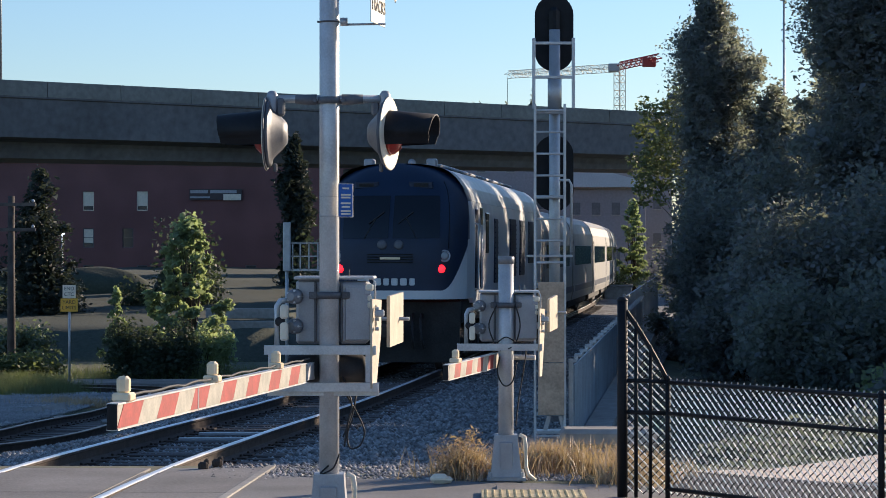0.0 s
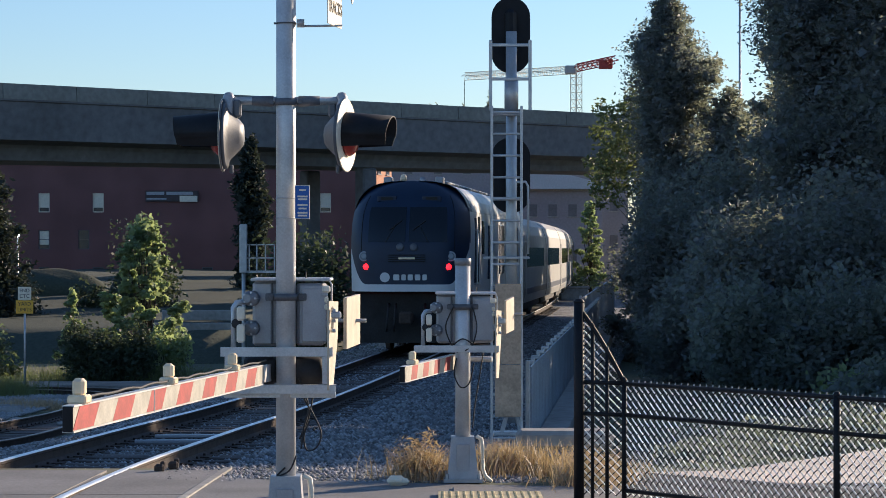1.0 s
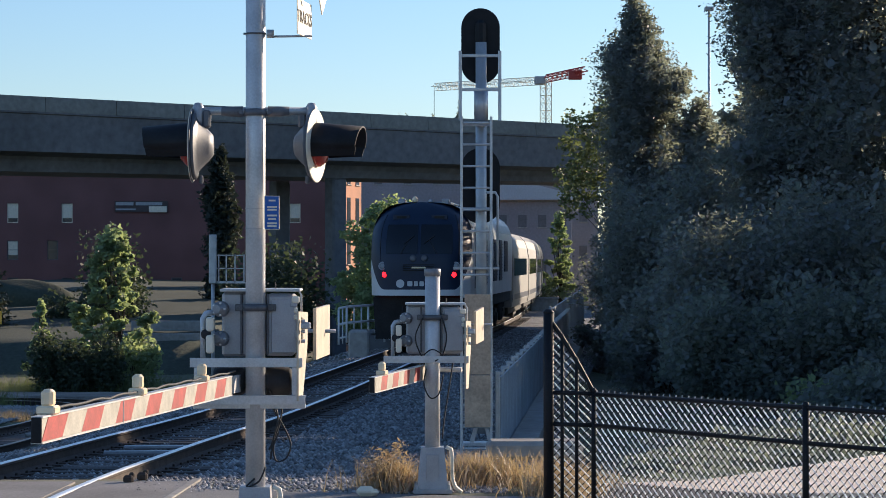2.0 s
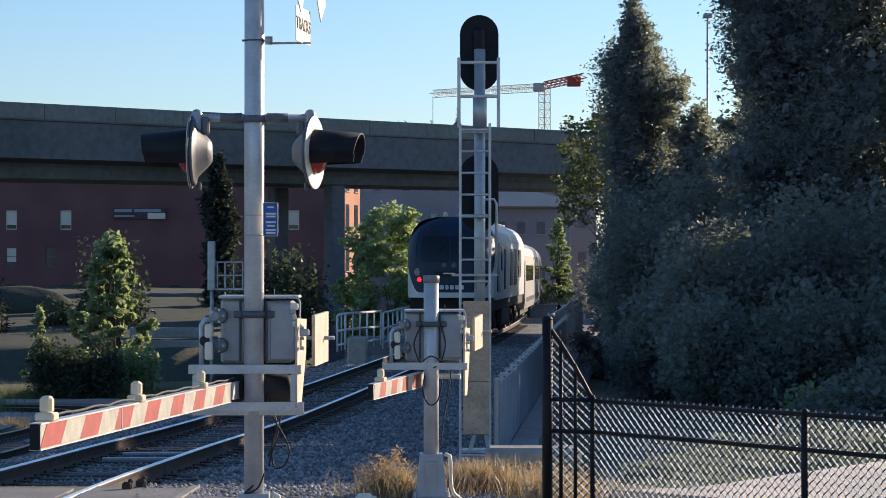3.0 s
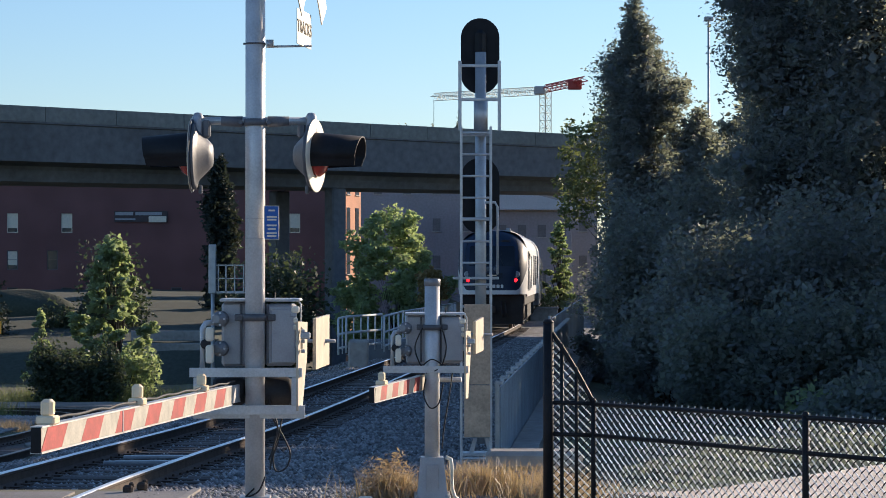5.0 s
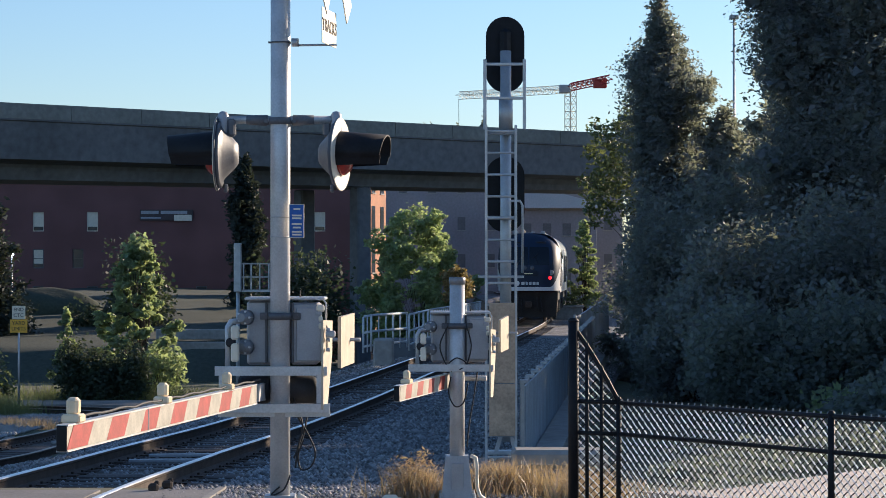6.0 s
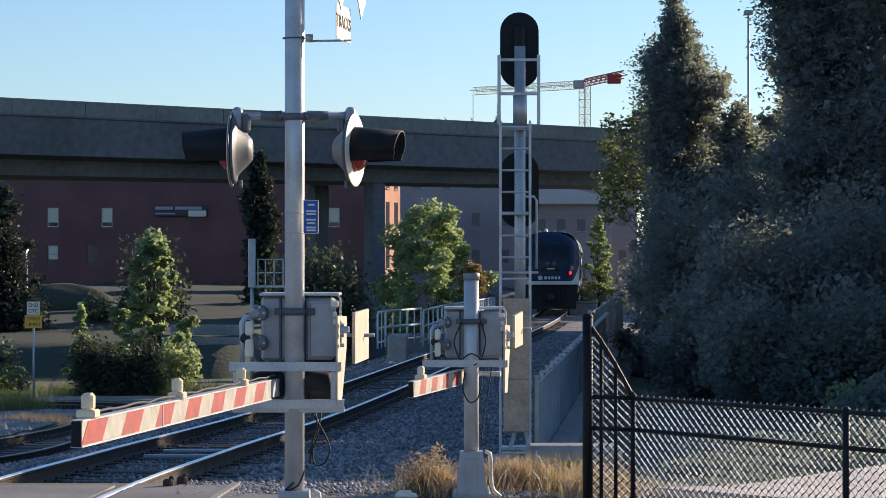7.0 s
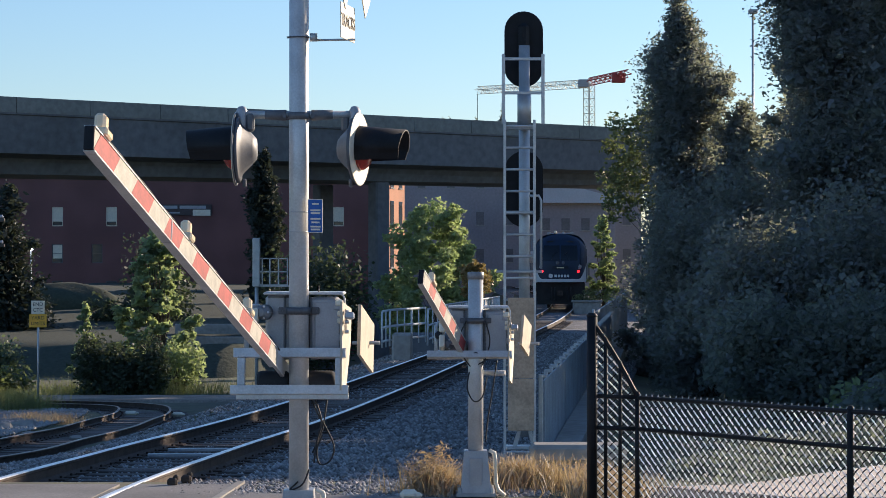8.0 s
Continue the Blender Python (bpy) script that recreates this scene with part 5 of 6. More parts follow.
# ---- steel parapet beside the line ----
def parapet_wall():
    w = thing("steel_parapet", (0, 0, 0), "blue-grey corrugated steel parapet beside the railway", "parapet", kind="structure")
    a, b = Vector((1.36, 30.9, 0)), Vector((5.9, 77.5, 0))
    d = (b - a).normalized()
    s = Vector((d.y, -d.x, 0))
    n = 1400
    bm = bmesh.new()
    last = None
    for k in range(n + 1):
        p = a + (b - a) * (k / n) + s * (0.010 if k % 4 < 2 else 0.0)
        v = [bm.verts.new(p + Vector((0, 0, z))) for z in (-0.55, 0.56)] + [bm.verts.new(p + s * 0.02 + Vector((0, 0, z))) for z in (0.56, -0.55)]
        if last:
            for q in range(4):
                bm.faces.new((last[q], last[(q + 1) % 4], v[(q + 1) % 4], v[q]))
        else:
            bm.faces.new(v)
        last = v
    bm.faces.new(last[::-1])
    part("sheeting", bm, PARAPET, w, "corrugated sheeting")
    bm = bmesh.new()
    add_box(bm, (0, 0, 0.06), (0.12, 0.10, 0.05), 0.01)
    add_box(bm, (-0.03, 0, 0.02), (0.05, 0.16, 0.07), 0.01)
    me = as_mesh("bracket", bm, GALV)
    L = (b - a).length
    k = 0
    while k * 1.55 < L:
        o = part("bracket", me, GALV, w, "galvanised post bracket")
        q = a + d * (k * 1.55)
        o.location = (q.x, q.y, 0.56)
        o.rotation_euler = (0, 0, math.atan2(d.y, d.x) - math.pi / 2)
        k += 1
    # end post by the signal, retaining wall under the sheeting
    bm = bmesh.new()
    add_box(bm, (1.33, 30.8, 0.0), (0.06, 0.08, 1.3), 0.008)
    part("end_post", bm, GALV, w)
    bm = bmesh.new()
    add_prism(bm, [a + s * 0.05, a + s * 0.45, b + s * 0.45, b + s * 0.05], (0, 0, -4.0), (0, 0, -0.45))
    part("retaining_wall", bm, CONC, w, "stained concrete retaining wall")
    return w


parapet_wall()
wing = thing("parapet_wing", (0, 0, 0), "pale blue-grey steel wing panel at the parapet's far end", "parapet")
bm = bmesh.new()
add_prism(bm, [(4.702, 70.175, -0.868), (6.231, 76.923, -0.465), (6.231, 76.923, 1.227), (4.702, 70.175, 0.676)], (0, 0, 0), (0.05, 0.03, 0))
part("panel", bm, PARAPET, wing)
for q in ((4.702, 70.175, 0.746), (5.441, 73.529, 0.974), (6.231, 76.923, 1.304)):
    bm = bmesh.new()
    add_rod(bm, (q[0] - 0.03, q[1] - 0.03, q[2] - 1.6), (q[0] - 0.03, q[1] - 0.03, q[2]), 0.04, seg=8)
    part("post", bm, GALV, wing)


def rail_fence(name, pts, z_top, h, gap, label, fence_cat="railing"):
    """A painted pipe railing through plan points: posts, pickets and rails."""
    f = thing(name, (0, 0, 0), label, fence_cat)
    for (x0, y0, a0), (x1, y1, a1) in zip(pts, pts[1:]):
        L = math.hypot(x1 - x0, y1 - y0)
        for fr in (0.0, 0.5, 0.93):
            bm = bmesh.new()
            add_rod(bm, (x0, y0, a0 - h * fr), (x1, y1, a1 - h * fr), 0.035, seg=8)
            part("rail", bm, TRAINW, f)
        n = max(2, int(L / gap))
        for k in range(n + 1):
            q = k / n
            x, y, z = x0 + (x1 - x0) * q, y0 + (y1 - y0) * q, a0 + (a1 - a0) * q
            bm = bmesh.new()
            add_rod(bm, (x, y, z - h - 0.12), (x, y, z), 0.032 if k % 3 == 0 else 0.02, seg=8)
            part("post", bm, TRAINW, f)
    return f


rail_fence("white_railing", [(-1.8, 66.667, 0.75), (-1.567, 66.667, 0.8), (-0.544, 70.175, 0.799)], 0, 0.95, 0.62, "white pipe railing on the bridge abutment")
rail_fence("white_railing", [(-0.474, 70.175, 0.746), (0.115, 76.923, 0.765), (3.125, 125.0, 0.369)], 0, 1.0, 1.4, "long white pipe railing along the bridge")
b = bmesh.new()
add_box(b, (0.1, 0, -0.55), (0.6, 1.4, 1.5), 0.06)
ob = tagged(part("abutment_block", b, CONC), "pale concrete abutment block under the white railing", "abutment")
ob.location = (-1.3, 66.667, -0.083)
b = bmesh.new()
add_box(b, (0, 0, -0.75), (2.6, 1.0, 2.1), 0.06)
ob = tagged(part("abutment_wall", b, VIA), "dark concrete abutment wall below the railing", "abutment")
ob.location = (-0.255, 72.727, -0.359)


# ---- plants ----
def conifer(at, h, r, n, seed, size=0.17, lean=0.0, cap=9.0, taper=0.6, needles=None):
    """A dense conifer: a trunk with limbs and a crown of many small sprays whose outline is ragged."""
    rng = random.Random(seed)
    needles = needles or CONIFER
    t = thing("conifer", at, "tall dark dense conifer in shade", "tree", "trees beside the railway")
    bm = bmesh.new()
    add_rod(bm, (0, 0, 0), (lean * h, 0, h * 0.97), 0.05 * r + 0.12, 0.02, 10)
    for k in range(26):
        z = h * (0.1 + 0.85 * k / 26)
        a = rng.random() * 6.28
        rr = min(cap * 0.55, r * (1 - z / h) ** 0.8 * 0.7)
        add_rod(bm, (lean * z, 0, z), (lean * z + rr * math.cos(a), rr * math.sin(a), z + rr * 0.1), 0.04, 0.01, 5)
    part("trunk", bm, BARK, t, "brown trunk with limbs")
    blobs = []
    m = 54
    for k in range(m):
        q = (k + rng.random()) / m
        z = h * (0.03 + 0.95 * q)
        rr = min(cap, r * min(1.0, (1 - q) ** taper * 1.05 + 0.02)) * (0.75 + 0.4 * rng.random())
        a = rng.random() * 6.28
        off = rr * 0.45 * rng.random()
        b = max(0.16, rr * (0.5 + 0.25 * rng.random()))
        blobs.append(((lean * z + off * math.cos(a), off * math.sin(a), z), (b, b, max(0.3, h * 0.045 + b * 0.35))))
        if rng.random() < 0.8:
            b2 = max(0.10, b * 0.38)
            blobs.append(((lean * z + rr * 0.86 * math.cos(a + 1), rr * 0.86 * math.sin(a + 1), z + 0.1 * rng.random()), (b2, b2, b2 * 0.8)))
    foliage("crown", blobs, n, size * 0.95, needles, t, seed, shell=0.3, narrow=0.44, label="dense ragged crown", kind="stuff")
    inner = [(c, tuple(0.66 * q for q in rd)) for c, rd in blobs if rd[0] > 0.3]
    foliage("inner_bough", inner, max(300, n // 6), size * 2.0, needles, t, seed + 500, shell=0.0, narrow=0.8, label="dense inner boughs", kind="stuff")
    return t


def broadleaf(at, h, r, n, seed, size, material, label, name="tree", low=0.25, clumps=16, group="", cone=False, tight=1.0, limb=1.0, full=0.7):
    """A tree with a forked trunk and a crown of separate leaf clumps with gaps between them."""
    rng = random.Random(seed)
    t = thing(name, at, label, name.replace("_", " "), group)
    bm = bmesh.new()
    add_rod(bm, (0, 0, -0.2), (0.03 * h, 0, h * 0.45), 0.035 * h * 0.5 * limb, 0.02 * h * 0.5 * limb, 10)
    blobs = []
    for k in range(clumps):
        q = (k + 0.5 * rng.random()) / clumps
        z = h * (low + (0.93 - low) * q)
        prof = (1 - q) ** 0.8 * 1.05 + 0.10 if cone else math.sin(math.pi * min(1.0, 0.22 + 0.74 * q)) ** full
        a = k * 2.4 + rng.random()
        off = r * prof * (0.35 + 0.5 * rng.random())
        b = r * tight * (0.24 + 0.16 * rng.random()) * (0.6 + 0.4 * prof)
        c = (off * math.cos(a), off * math.sin(a), z)
        blobs.append((c, (b, b, b * (0.5 if cone else 0.75))))
        add_rod(bm, (0.02 * h, 0, h * min(0.45, low + 0.1 * q)), c, 0.012 * h * 0.5 * limb, 0.008 * limb, 6)
        for j in range(3):
            e = b * (0.35 + 0.2 * rng.random())
            d = Vector((rng.uniform(-1, 1), rng.uniform(-1, 1), rng.uniform(-0.5, 1))).normalized() * b * 1.05
            blobs.append(((c[0] + d.x, c[1] + d.y, c[2] + d.z), (e, e, e * 0.7)))
    blobs.append(((0, 0, h * 0.9), (r * 0.2, r * 0.2, h * 0.1)))
    part("trunk", bm, BARK, t, "forked brown trunk")
    foliage("crown", blobs, n, size, material, t, seed, shell=0.35, narrow=0.62, label="open leafy crown", kind="stuff")
    return t


def shrub(at, radii, n, seed, size, material, label, group="shrubs below the trees"):
    rng = random.Random(seed)
    t = thing("shrub", at, label, "shrub", group)
    bm = bmesh.new()
    blobs = []
    for k in range(9):
        a = rng.random() * 6.28
        q = rng.random() ** 0.5 * 0.7
        c = (radii[0] * q * math.cos(a), radii[1] * q * math.sin(a), radii[2] * (0.35 + 0.45 * rng.random()))
        b = 0.42 + 0.2 * rng.random()
        blobs.append((c, (radii[0] * b, radii[1] * b, radii[2] * b)))
        add_rod(bm, (0, 0, -0.2), c, 0.03, 0.01, 5)
    part("stem", bm, BARK, t)
    foliage("leaves", blobs, n, size, material, t, seed, shell=0.3, narrow=0.6, kind="stuff")
    return t


def on_land(x, y, dz=0.0):
    return (x, y, land(x, y) + dz)


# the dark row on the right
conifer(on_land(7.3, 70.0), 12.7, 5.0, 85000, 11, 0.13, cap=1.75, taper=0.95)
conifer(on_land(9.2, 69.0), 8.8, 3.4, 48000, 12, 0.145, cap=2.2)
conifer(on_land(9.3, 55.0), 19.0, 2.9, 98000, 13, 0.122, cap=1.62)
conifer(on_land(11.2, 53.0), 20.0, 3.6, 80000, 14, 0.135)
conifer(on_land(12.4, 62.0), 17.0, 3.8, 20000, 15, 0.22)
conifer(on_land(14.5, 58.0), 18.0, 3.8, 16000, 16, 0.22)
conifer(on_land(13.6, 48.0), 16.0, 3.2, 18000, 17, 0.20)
# two unseen conifers added off to the right to shade the ballast
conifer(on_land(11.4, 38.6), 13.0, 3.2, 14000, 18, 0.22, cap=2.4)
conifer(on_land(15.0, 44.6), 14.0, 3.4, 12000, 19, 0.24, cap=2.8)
# more unseen conifers, added only to shade train, shrubs and bank
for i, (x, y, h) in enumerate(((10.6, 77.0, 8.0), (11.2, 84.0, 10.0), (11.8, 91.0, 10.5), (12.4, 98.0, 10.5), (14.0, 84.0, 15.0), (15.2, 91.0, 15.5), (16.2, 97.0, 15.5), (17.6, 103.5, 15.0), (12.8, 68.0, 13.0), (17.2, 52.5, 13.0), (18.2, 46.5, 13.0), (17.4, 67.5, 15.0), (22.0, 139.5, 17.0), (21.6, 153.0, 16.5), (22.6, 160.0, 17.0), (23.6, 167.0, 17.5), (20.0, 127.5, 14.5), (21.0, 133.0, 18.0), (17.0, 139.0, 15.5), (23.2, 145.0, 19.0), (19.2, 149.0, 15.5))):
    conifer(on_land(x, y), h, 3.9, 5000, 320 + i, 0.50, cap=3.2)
for i, (x, y, rx, rz) in enumerate(((6.7, 62.0, 1.25, 4.4), (7.9, 60.0, 1.7, 5.2), (6.0, 50.0, 1.2, 2.4), (7.2, 47.0, 1.9, 3.0), (9.0, 46.0, 2.0, 3.6), (8.4, 42.0, 1.7, 2.0), (6.3, 42.0, 1.3, 1.7), (10.6, 44.0, 2.0, 3.2), (10.2, 39.0, 1.9, 1.6), (7.9, 36.5, 1.4, 1.0))):
    shrub(on_land(x, y), (rx, rx, rz), 15500, 30 + i, 0.13, HAZED if i > 4 else CONIFER, "dark overgrown shrub in deep shade")
# added undergrowth: its dark leaves stand in for shade on the ground here
for i, (x, y, r, h) in enumerate(((2.9, 24.6, 0.9, 0.55), (3.9, 25.0, 0.9, 0.6), (3.6, 26.6, 1.1, 0.8), (5.2, 27.0, 1.1, 0.9), (4.4, 29.6, 1.3, 1.0),
                                  (6.5, 30.0, 1.4, 1.2), (8.4, 30.2, 1.4, 1.2), (5.2, 33.5, 1.4, 1.3), (7.4, 33.8, 1.3, 1.4))):
    shrub(on_land(x, y, -0.12), (r, r * 0.9, h * 0.5), 5000, 600 + i, 0.09, HAZED, "low undergrowth added to darken the ground behind the fence", "undergrowth behind the fence")
shrub(on_land(7.3, 38.2), (0.7, 0.6, 0.75), 700, 51, 0.15, GREEN, "bramble with a few sunlit leaves")
broadleaf(on_land(6.6, 73.0), 9.3, 1.7, 5200, 61, 0.15, OLIVE, "light green broadleaf tree beside the conifers", low=0.55, clumps=22, limb=0.3)
broadleaf(on_land(9.75, 138.0), 6.0, 1.5, 9000, 62, 0.15, PALEGREEN, "slender light green tree beside the line", low=0.08, clumps=30, cone=True, tight=0.7)

# trees on the low ground to the left
broadleaf(on_land(-11.4, 90.0), 6.25, 2.6, 9000, 71, 0.24, GREEN, "small bright green tree in evening sun", low=0.10, clumps=48, cone=True, tight=0.42)
broadleaf(on_land(-14.5, 91.5), 3.3, 0.75, 1500, 72, 0.2, GREEN, "young leafy sapling in evening sun", low=0.1, clumps=14, cone=True, tight=0.8)
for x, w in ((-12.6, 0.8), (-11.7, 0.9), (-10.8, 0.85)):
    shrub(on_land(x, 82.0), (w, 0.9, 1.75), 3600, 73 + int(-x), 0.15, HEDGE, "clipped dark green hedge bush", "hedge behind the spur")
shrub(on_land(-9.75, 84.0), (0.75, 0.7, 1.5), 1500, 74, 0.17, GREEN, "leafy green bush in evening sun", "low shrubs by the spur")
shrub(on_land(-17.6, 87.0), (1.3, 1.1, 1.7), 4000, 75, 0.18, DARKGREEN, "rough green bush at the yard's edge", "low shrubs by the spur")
shrub(on_land(-15.2, 76.0), (1.7, 1.2, 1.0), 4500, 76, 0.15, GRASS, "low weeds at the yard's edge", "low shrubs by the spur")
conifer(on_land(-21.6, 112.0), 9.7, 3.0, 12000, 81, 0.28, needles=DIMCONIFER)
conifer(on_land(-10.4, 132.0), 13.2, 2.6, 14000, 82, 0.30, cap=1.15, needles=DIMCONIFER)
broadleaf(on_land(-0.35, 112.0), 8.3, 3.0, 21000, 83, 0.23, PALEGREEN, "full green tree in evening sun by the bridge", low=0.08, clumps=54, tight=0.62, limb=0.25, full=0.35)
broadleaf(on_land(1.5, 104.0), 3.3, 0.95, 2600, 84, 0.16, RUSTLEAF, "small tree with brown leaves", low=0.5, clumps=12)
# the dark leaf colour here also carries the viaduct's shade
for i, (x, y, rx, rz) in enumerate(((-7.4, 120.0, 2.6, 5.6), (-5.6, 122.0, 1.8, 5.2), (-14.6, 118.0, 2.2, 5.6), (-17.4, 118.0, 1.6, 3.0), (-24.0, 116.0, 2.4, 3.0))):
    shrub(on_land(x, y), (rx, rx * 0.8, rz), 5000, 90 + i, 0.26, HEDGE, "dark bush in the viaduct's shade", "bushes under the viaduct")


def grass(name, patches, n, hmin, hmax, material, label, seed):
    """Thin bent blades on the land, thick in some spots and thin in others."""
    rng = np.random.default_rng(seed)
    V, F = [], []
    for x, y, rx, ry, share in patches:
        m = int(n * share)
        for _ in range(m):
            a, q = rng.random() * 6.283, abs(rng.normal()) * 0.5
            px, py = x + rx * q * math.cos(a), y + ry * q * math.sin(a)
            pz = land(px, py) - 0.01
            h = hmin + (hmax - hmin) * rng.random() ** 1.5
            w = 0.003 + 0.005 * rng.random()
            dx, dy = rng.normal() * 0.4 * h, rng.normal() * 0.4 * h
            t = rng.random() * 3.14
            cx, cy = math.cos(t) * w, math.sin(t) * w
            i = len(V)
            V += [(px - cx, py - cy, pz), (px + cx, py + cy, pz), (px + dx * 0.35 + cx * 0.8, py + dy * 0.35 + cy * 0.8, pz + h * 0.55),
                  (px + dx * 0.35 - cx * 0.8, py + dy * 0.35 - cy * 0.8, pz + h * 0.55), (px + dx, py + dy, pz + h)]
            F += [(i, i + 1, i + 2, i + 3), (i + 3, i + 2, i + 4)]
    me = bpy.data.meshes.new(name)
    me.from_pydata(V, [], F)
    me.materials.append(material)
    tagged(part(name, me, material), label, "grass", kind="stuff")


grass("dry_grass", [(-0.05, 21.3, 0.42, 0.35, 0.22), (0.75, 21.9, 0.8, 0.6, 0.42), (1.5, 21.0, 0.5, 1.0, 0.4), (1.15, 22.9, 0.7, 0.9, 0.3)], 5200, 0.04, 0.36, DRY, "tall dry golden grass by the crossing", 5)
foliage("weed", [((-0.12, 21.35, 0.2), (0.22, 0.2, 0.24)), ((-0.25, 21.3, 0.12), (0.16, 0.15, 0.16)), ((-0.02, 21.3, 0.34), (0.12, 0.1, 0.14))], 900, 0.045, DRY, None, 77, shell=0.2, narrow=0.3)
tagged(bpy.data.objects["weed"], "dry twiggy weed at the crossing's edge", "weed", kind="stuff")
grass("yard_grass", [(-13.4, 70.0, 1.3, 2.5, 0.5), (-15.0, 74.0, 2.0, 3.0, 0.5), (-11.6, 83.0, 5.0, 2.0, 0.5)], 14000, 0.25, 0.75, GRASS, "rough green grass at the yard's edge", 6)
grass("spur_grass", [(-9.9, 58.0, 0.8, 2.2, 0.6), (-11.0, 60.0, 1.0, 2.0, 0.4)], 2600, 0.10, 0.36, DRY, "short dry grass beside the spur", 7)


def planter():
    p = thing("concrete_planter", (8.15, 128.0, -0.75), "concrete planter with low plants beside the line", "planter")
    bm = bmesh.new()
    add_box(bm, (0, 0, 0.42), (1.55, 1.1, 0.84), 0.05)
    add_box(bm, (0, 0, 0.80), (1.7, 1.25, 0.12), 0.03)
    part("box", bm, CONC, p, "weathered concrete box")
    foliage("plants", [((x, 0, 0.95 + h), (0.35, 0.4, 0.2 + h)) for x, h in ((-0.45, 0.05), (0.05, 0.16), (0.5, 0.1))], 900, 0.10, OLIVE, p, 661, shell=0.2, label="low leafy plants")


planter()


for x, y, w, d in ((-9.05, 65.5, 0.34, 0.2), (-7.55, 64.3, 0.3, 0.22)):
    b = bmesh.new()
    add_box(b, (0, 0, 0.05), (w, d, 0.12), 0.04)
    add_box(b, (w * 0.35, 0.03, 0.04), (w * 0.6, d * 0.8, 0.08), 0.03, Matrix.Rotation(0.6, 4, 'Z'))
    ob = tagged(part("paper_bag", b, CREAM), "crumpled white litter beside the spur rails", "litter", "litter by the spur")
    ob.location = on_land(x, y, 0.06)
for x, y, r in ((-10.05, 51.6, 0.2), (-9.75, 52.6, 0.26), (-8.6, 47.0, 0.12), (-7.3, 45.0, 0.1)):
    b = bmesh.new()
    bmesh.ops.create_icosphere(b, subdivisions=2, radius=r)
    for v in b.verts:
        v.co = Vector((v.co.x * 1.4, v.co.y, v.co.z * 0.6)) * (1 + 0.35 * noise.noise(v.co * (1.6 / r)))
    ob = tagged(part("rock", b, CONC), "pale rough rock lying in the gravel", "rock", "rocks in the yard")
    ob.location = on_land(x, y, 0.1)
stub = thing("pipe_stub", on_land(6.2, 77.5), "short pale pipe on a post beside the steel parapet", "pipe")
b = bmesh.new()
top = 0.68 - stub.location.z
add_rod(b, (-0.28, 0, top), (0.3, 0.05, top - 0.03), 0.055, seg=12)
part("pipe", b, CREAM, stub, "pale pipe")
b = bmesh.new()
add_rod(b, (0, 0, -0.2), (0, 0, top - 0.05), 0.03, seg=8)
part("post", b, GALV, stub)


# ---- farther things ----
def yard_sign():
    s = thing("yard_sign", (-12.9, 72.0, -1.64), "white and yellow railway sign boards on a thin post", "sign")
    bm = bmesh.new()
    add_rod(bm, (0, 0, -1.1), (0, 0, 2.55), 0.035, seg=8)
    part("post", bm, GALV, s)
    for zc, w, h, m, lines in ((2.42, 0.42, 0.42, CREAM, ("END", "CTC")), (1.99, 0.55, 0.42, YELLOW, ("YARD", "LIMITS"))):
        bm = bmesh.new()
        add_box(bm, (0, -0.05, zc), (w, 0.012, h), 0.003)
        board = part("board", bm, m, s, "white board" if m is CREAM else "yellow board")
        for k, tx in enumerate(lines):
            words("lettering", tx, 0.16, Matrix.Translation((0, -0.059, zc + 0.09 - 0.18 * k)), INK, board)
    return s


yard_sign()


def side_signal():
    """A slim mast with a tall grey case and a caged platform."""
    s = thing("side_signal", (-4.95, 60.0, -1.15), "slim grey mast with a caged platform beside the line", "railway signal")
    bm = bmesh.new()
    add_rod(bm, (0, 0, -1.2), (0, 0, 3.9), 0.05, seg=10)
    part("pole", bm, GALV, s)
    bm = bmesh.new()
    add_box(bm, (0.0, -0.08, 3.35), (0.2, 0.14, 1.3), 0.02)
    part("lamp_case", bm, GALV, s, "narrow grey case")
    for z in (2.75, 3.1, 3.45):
        bm = bmesh.new()
        add_box(bm, (0.45, 0, z), (0.75, 0.03, 0.03))
        part("cage_rail", bm, GALV, s)
    for x in (0.15, 0.35, 0.58, 0.82):
        bm = bmesh.new()
        add_box(bm, (x, 0, 3.1), (0.035, 0.03, 0.75))
        part("cage_post", bm, GALV, s)
    bm = bmesh.new()
    add_box(bm, (0.45, 0.1, 2.72), (0.8, 0.4, 0.03))
    part("platform", bm, GALV, s)


side_signal()


def plain_block(name, at, size, material, label, rows, cols, win, kind="building", lit=PANE, rz=0.0):
    """A far building: wall body, roof edge, and set-back windows each of its own."""
    b = thing(name, at, label, kind)
    b.rotation_euler = (0, 0, radians(rz))
    w, d, h = size
    bm = bmesh.new()
    add_box(bm, (0, d / 2, h / 2), (w, d, h), 0.03)
    part("wall", bm, material, b)
    bm = bmesh.new()
    add_box(bm, (0, d / 2, h + 0.2), (w + 0.6, d + 0.6, 0.4), 0.05)
    part("roof", bm, CONC, b)
    bm = bmesh.new()
    add_box(bm, (0, -0.01, 0), (win[0], 0.05, win[1]), 0.01)
    gl = as_mesh("window", bm, lit)
    bm = bmesh.new()
    add_box(bm, (0, -0.05, -win[1] / 2 - 0.06), (win[0] + 0.2, 0.14, 0.12), 0.02)
    sl = as_mesh("sill", bm, CONC)
    for r in range(rows):
        for c in range(cols):
            o = part("window", gl, lit, b)
            o.location = (-w / 2 + w * (c + 0.5) / cols, 0, h * (r + 0.6) / rows)
            part("sill", sl, CONC, o)
    return b


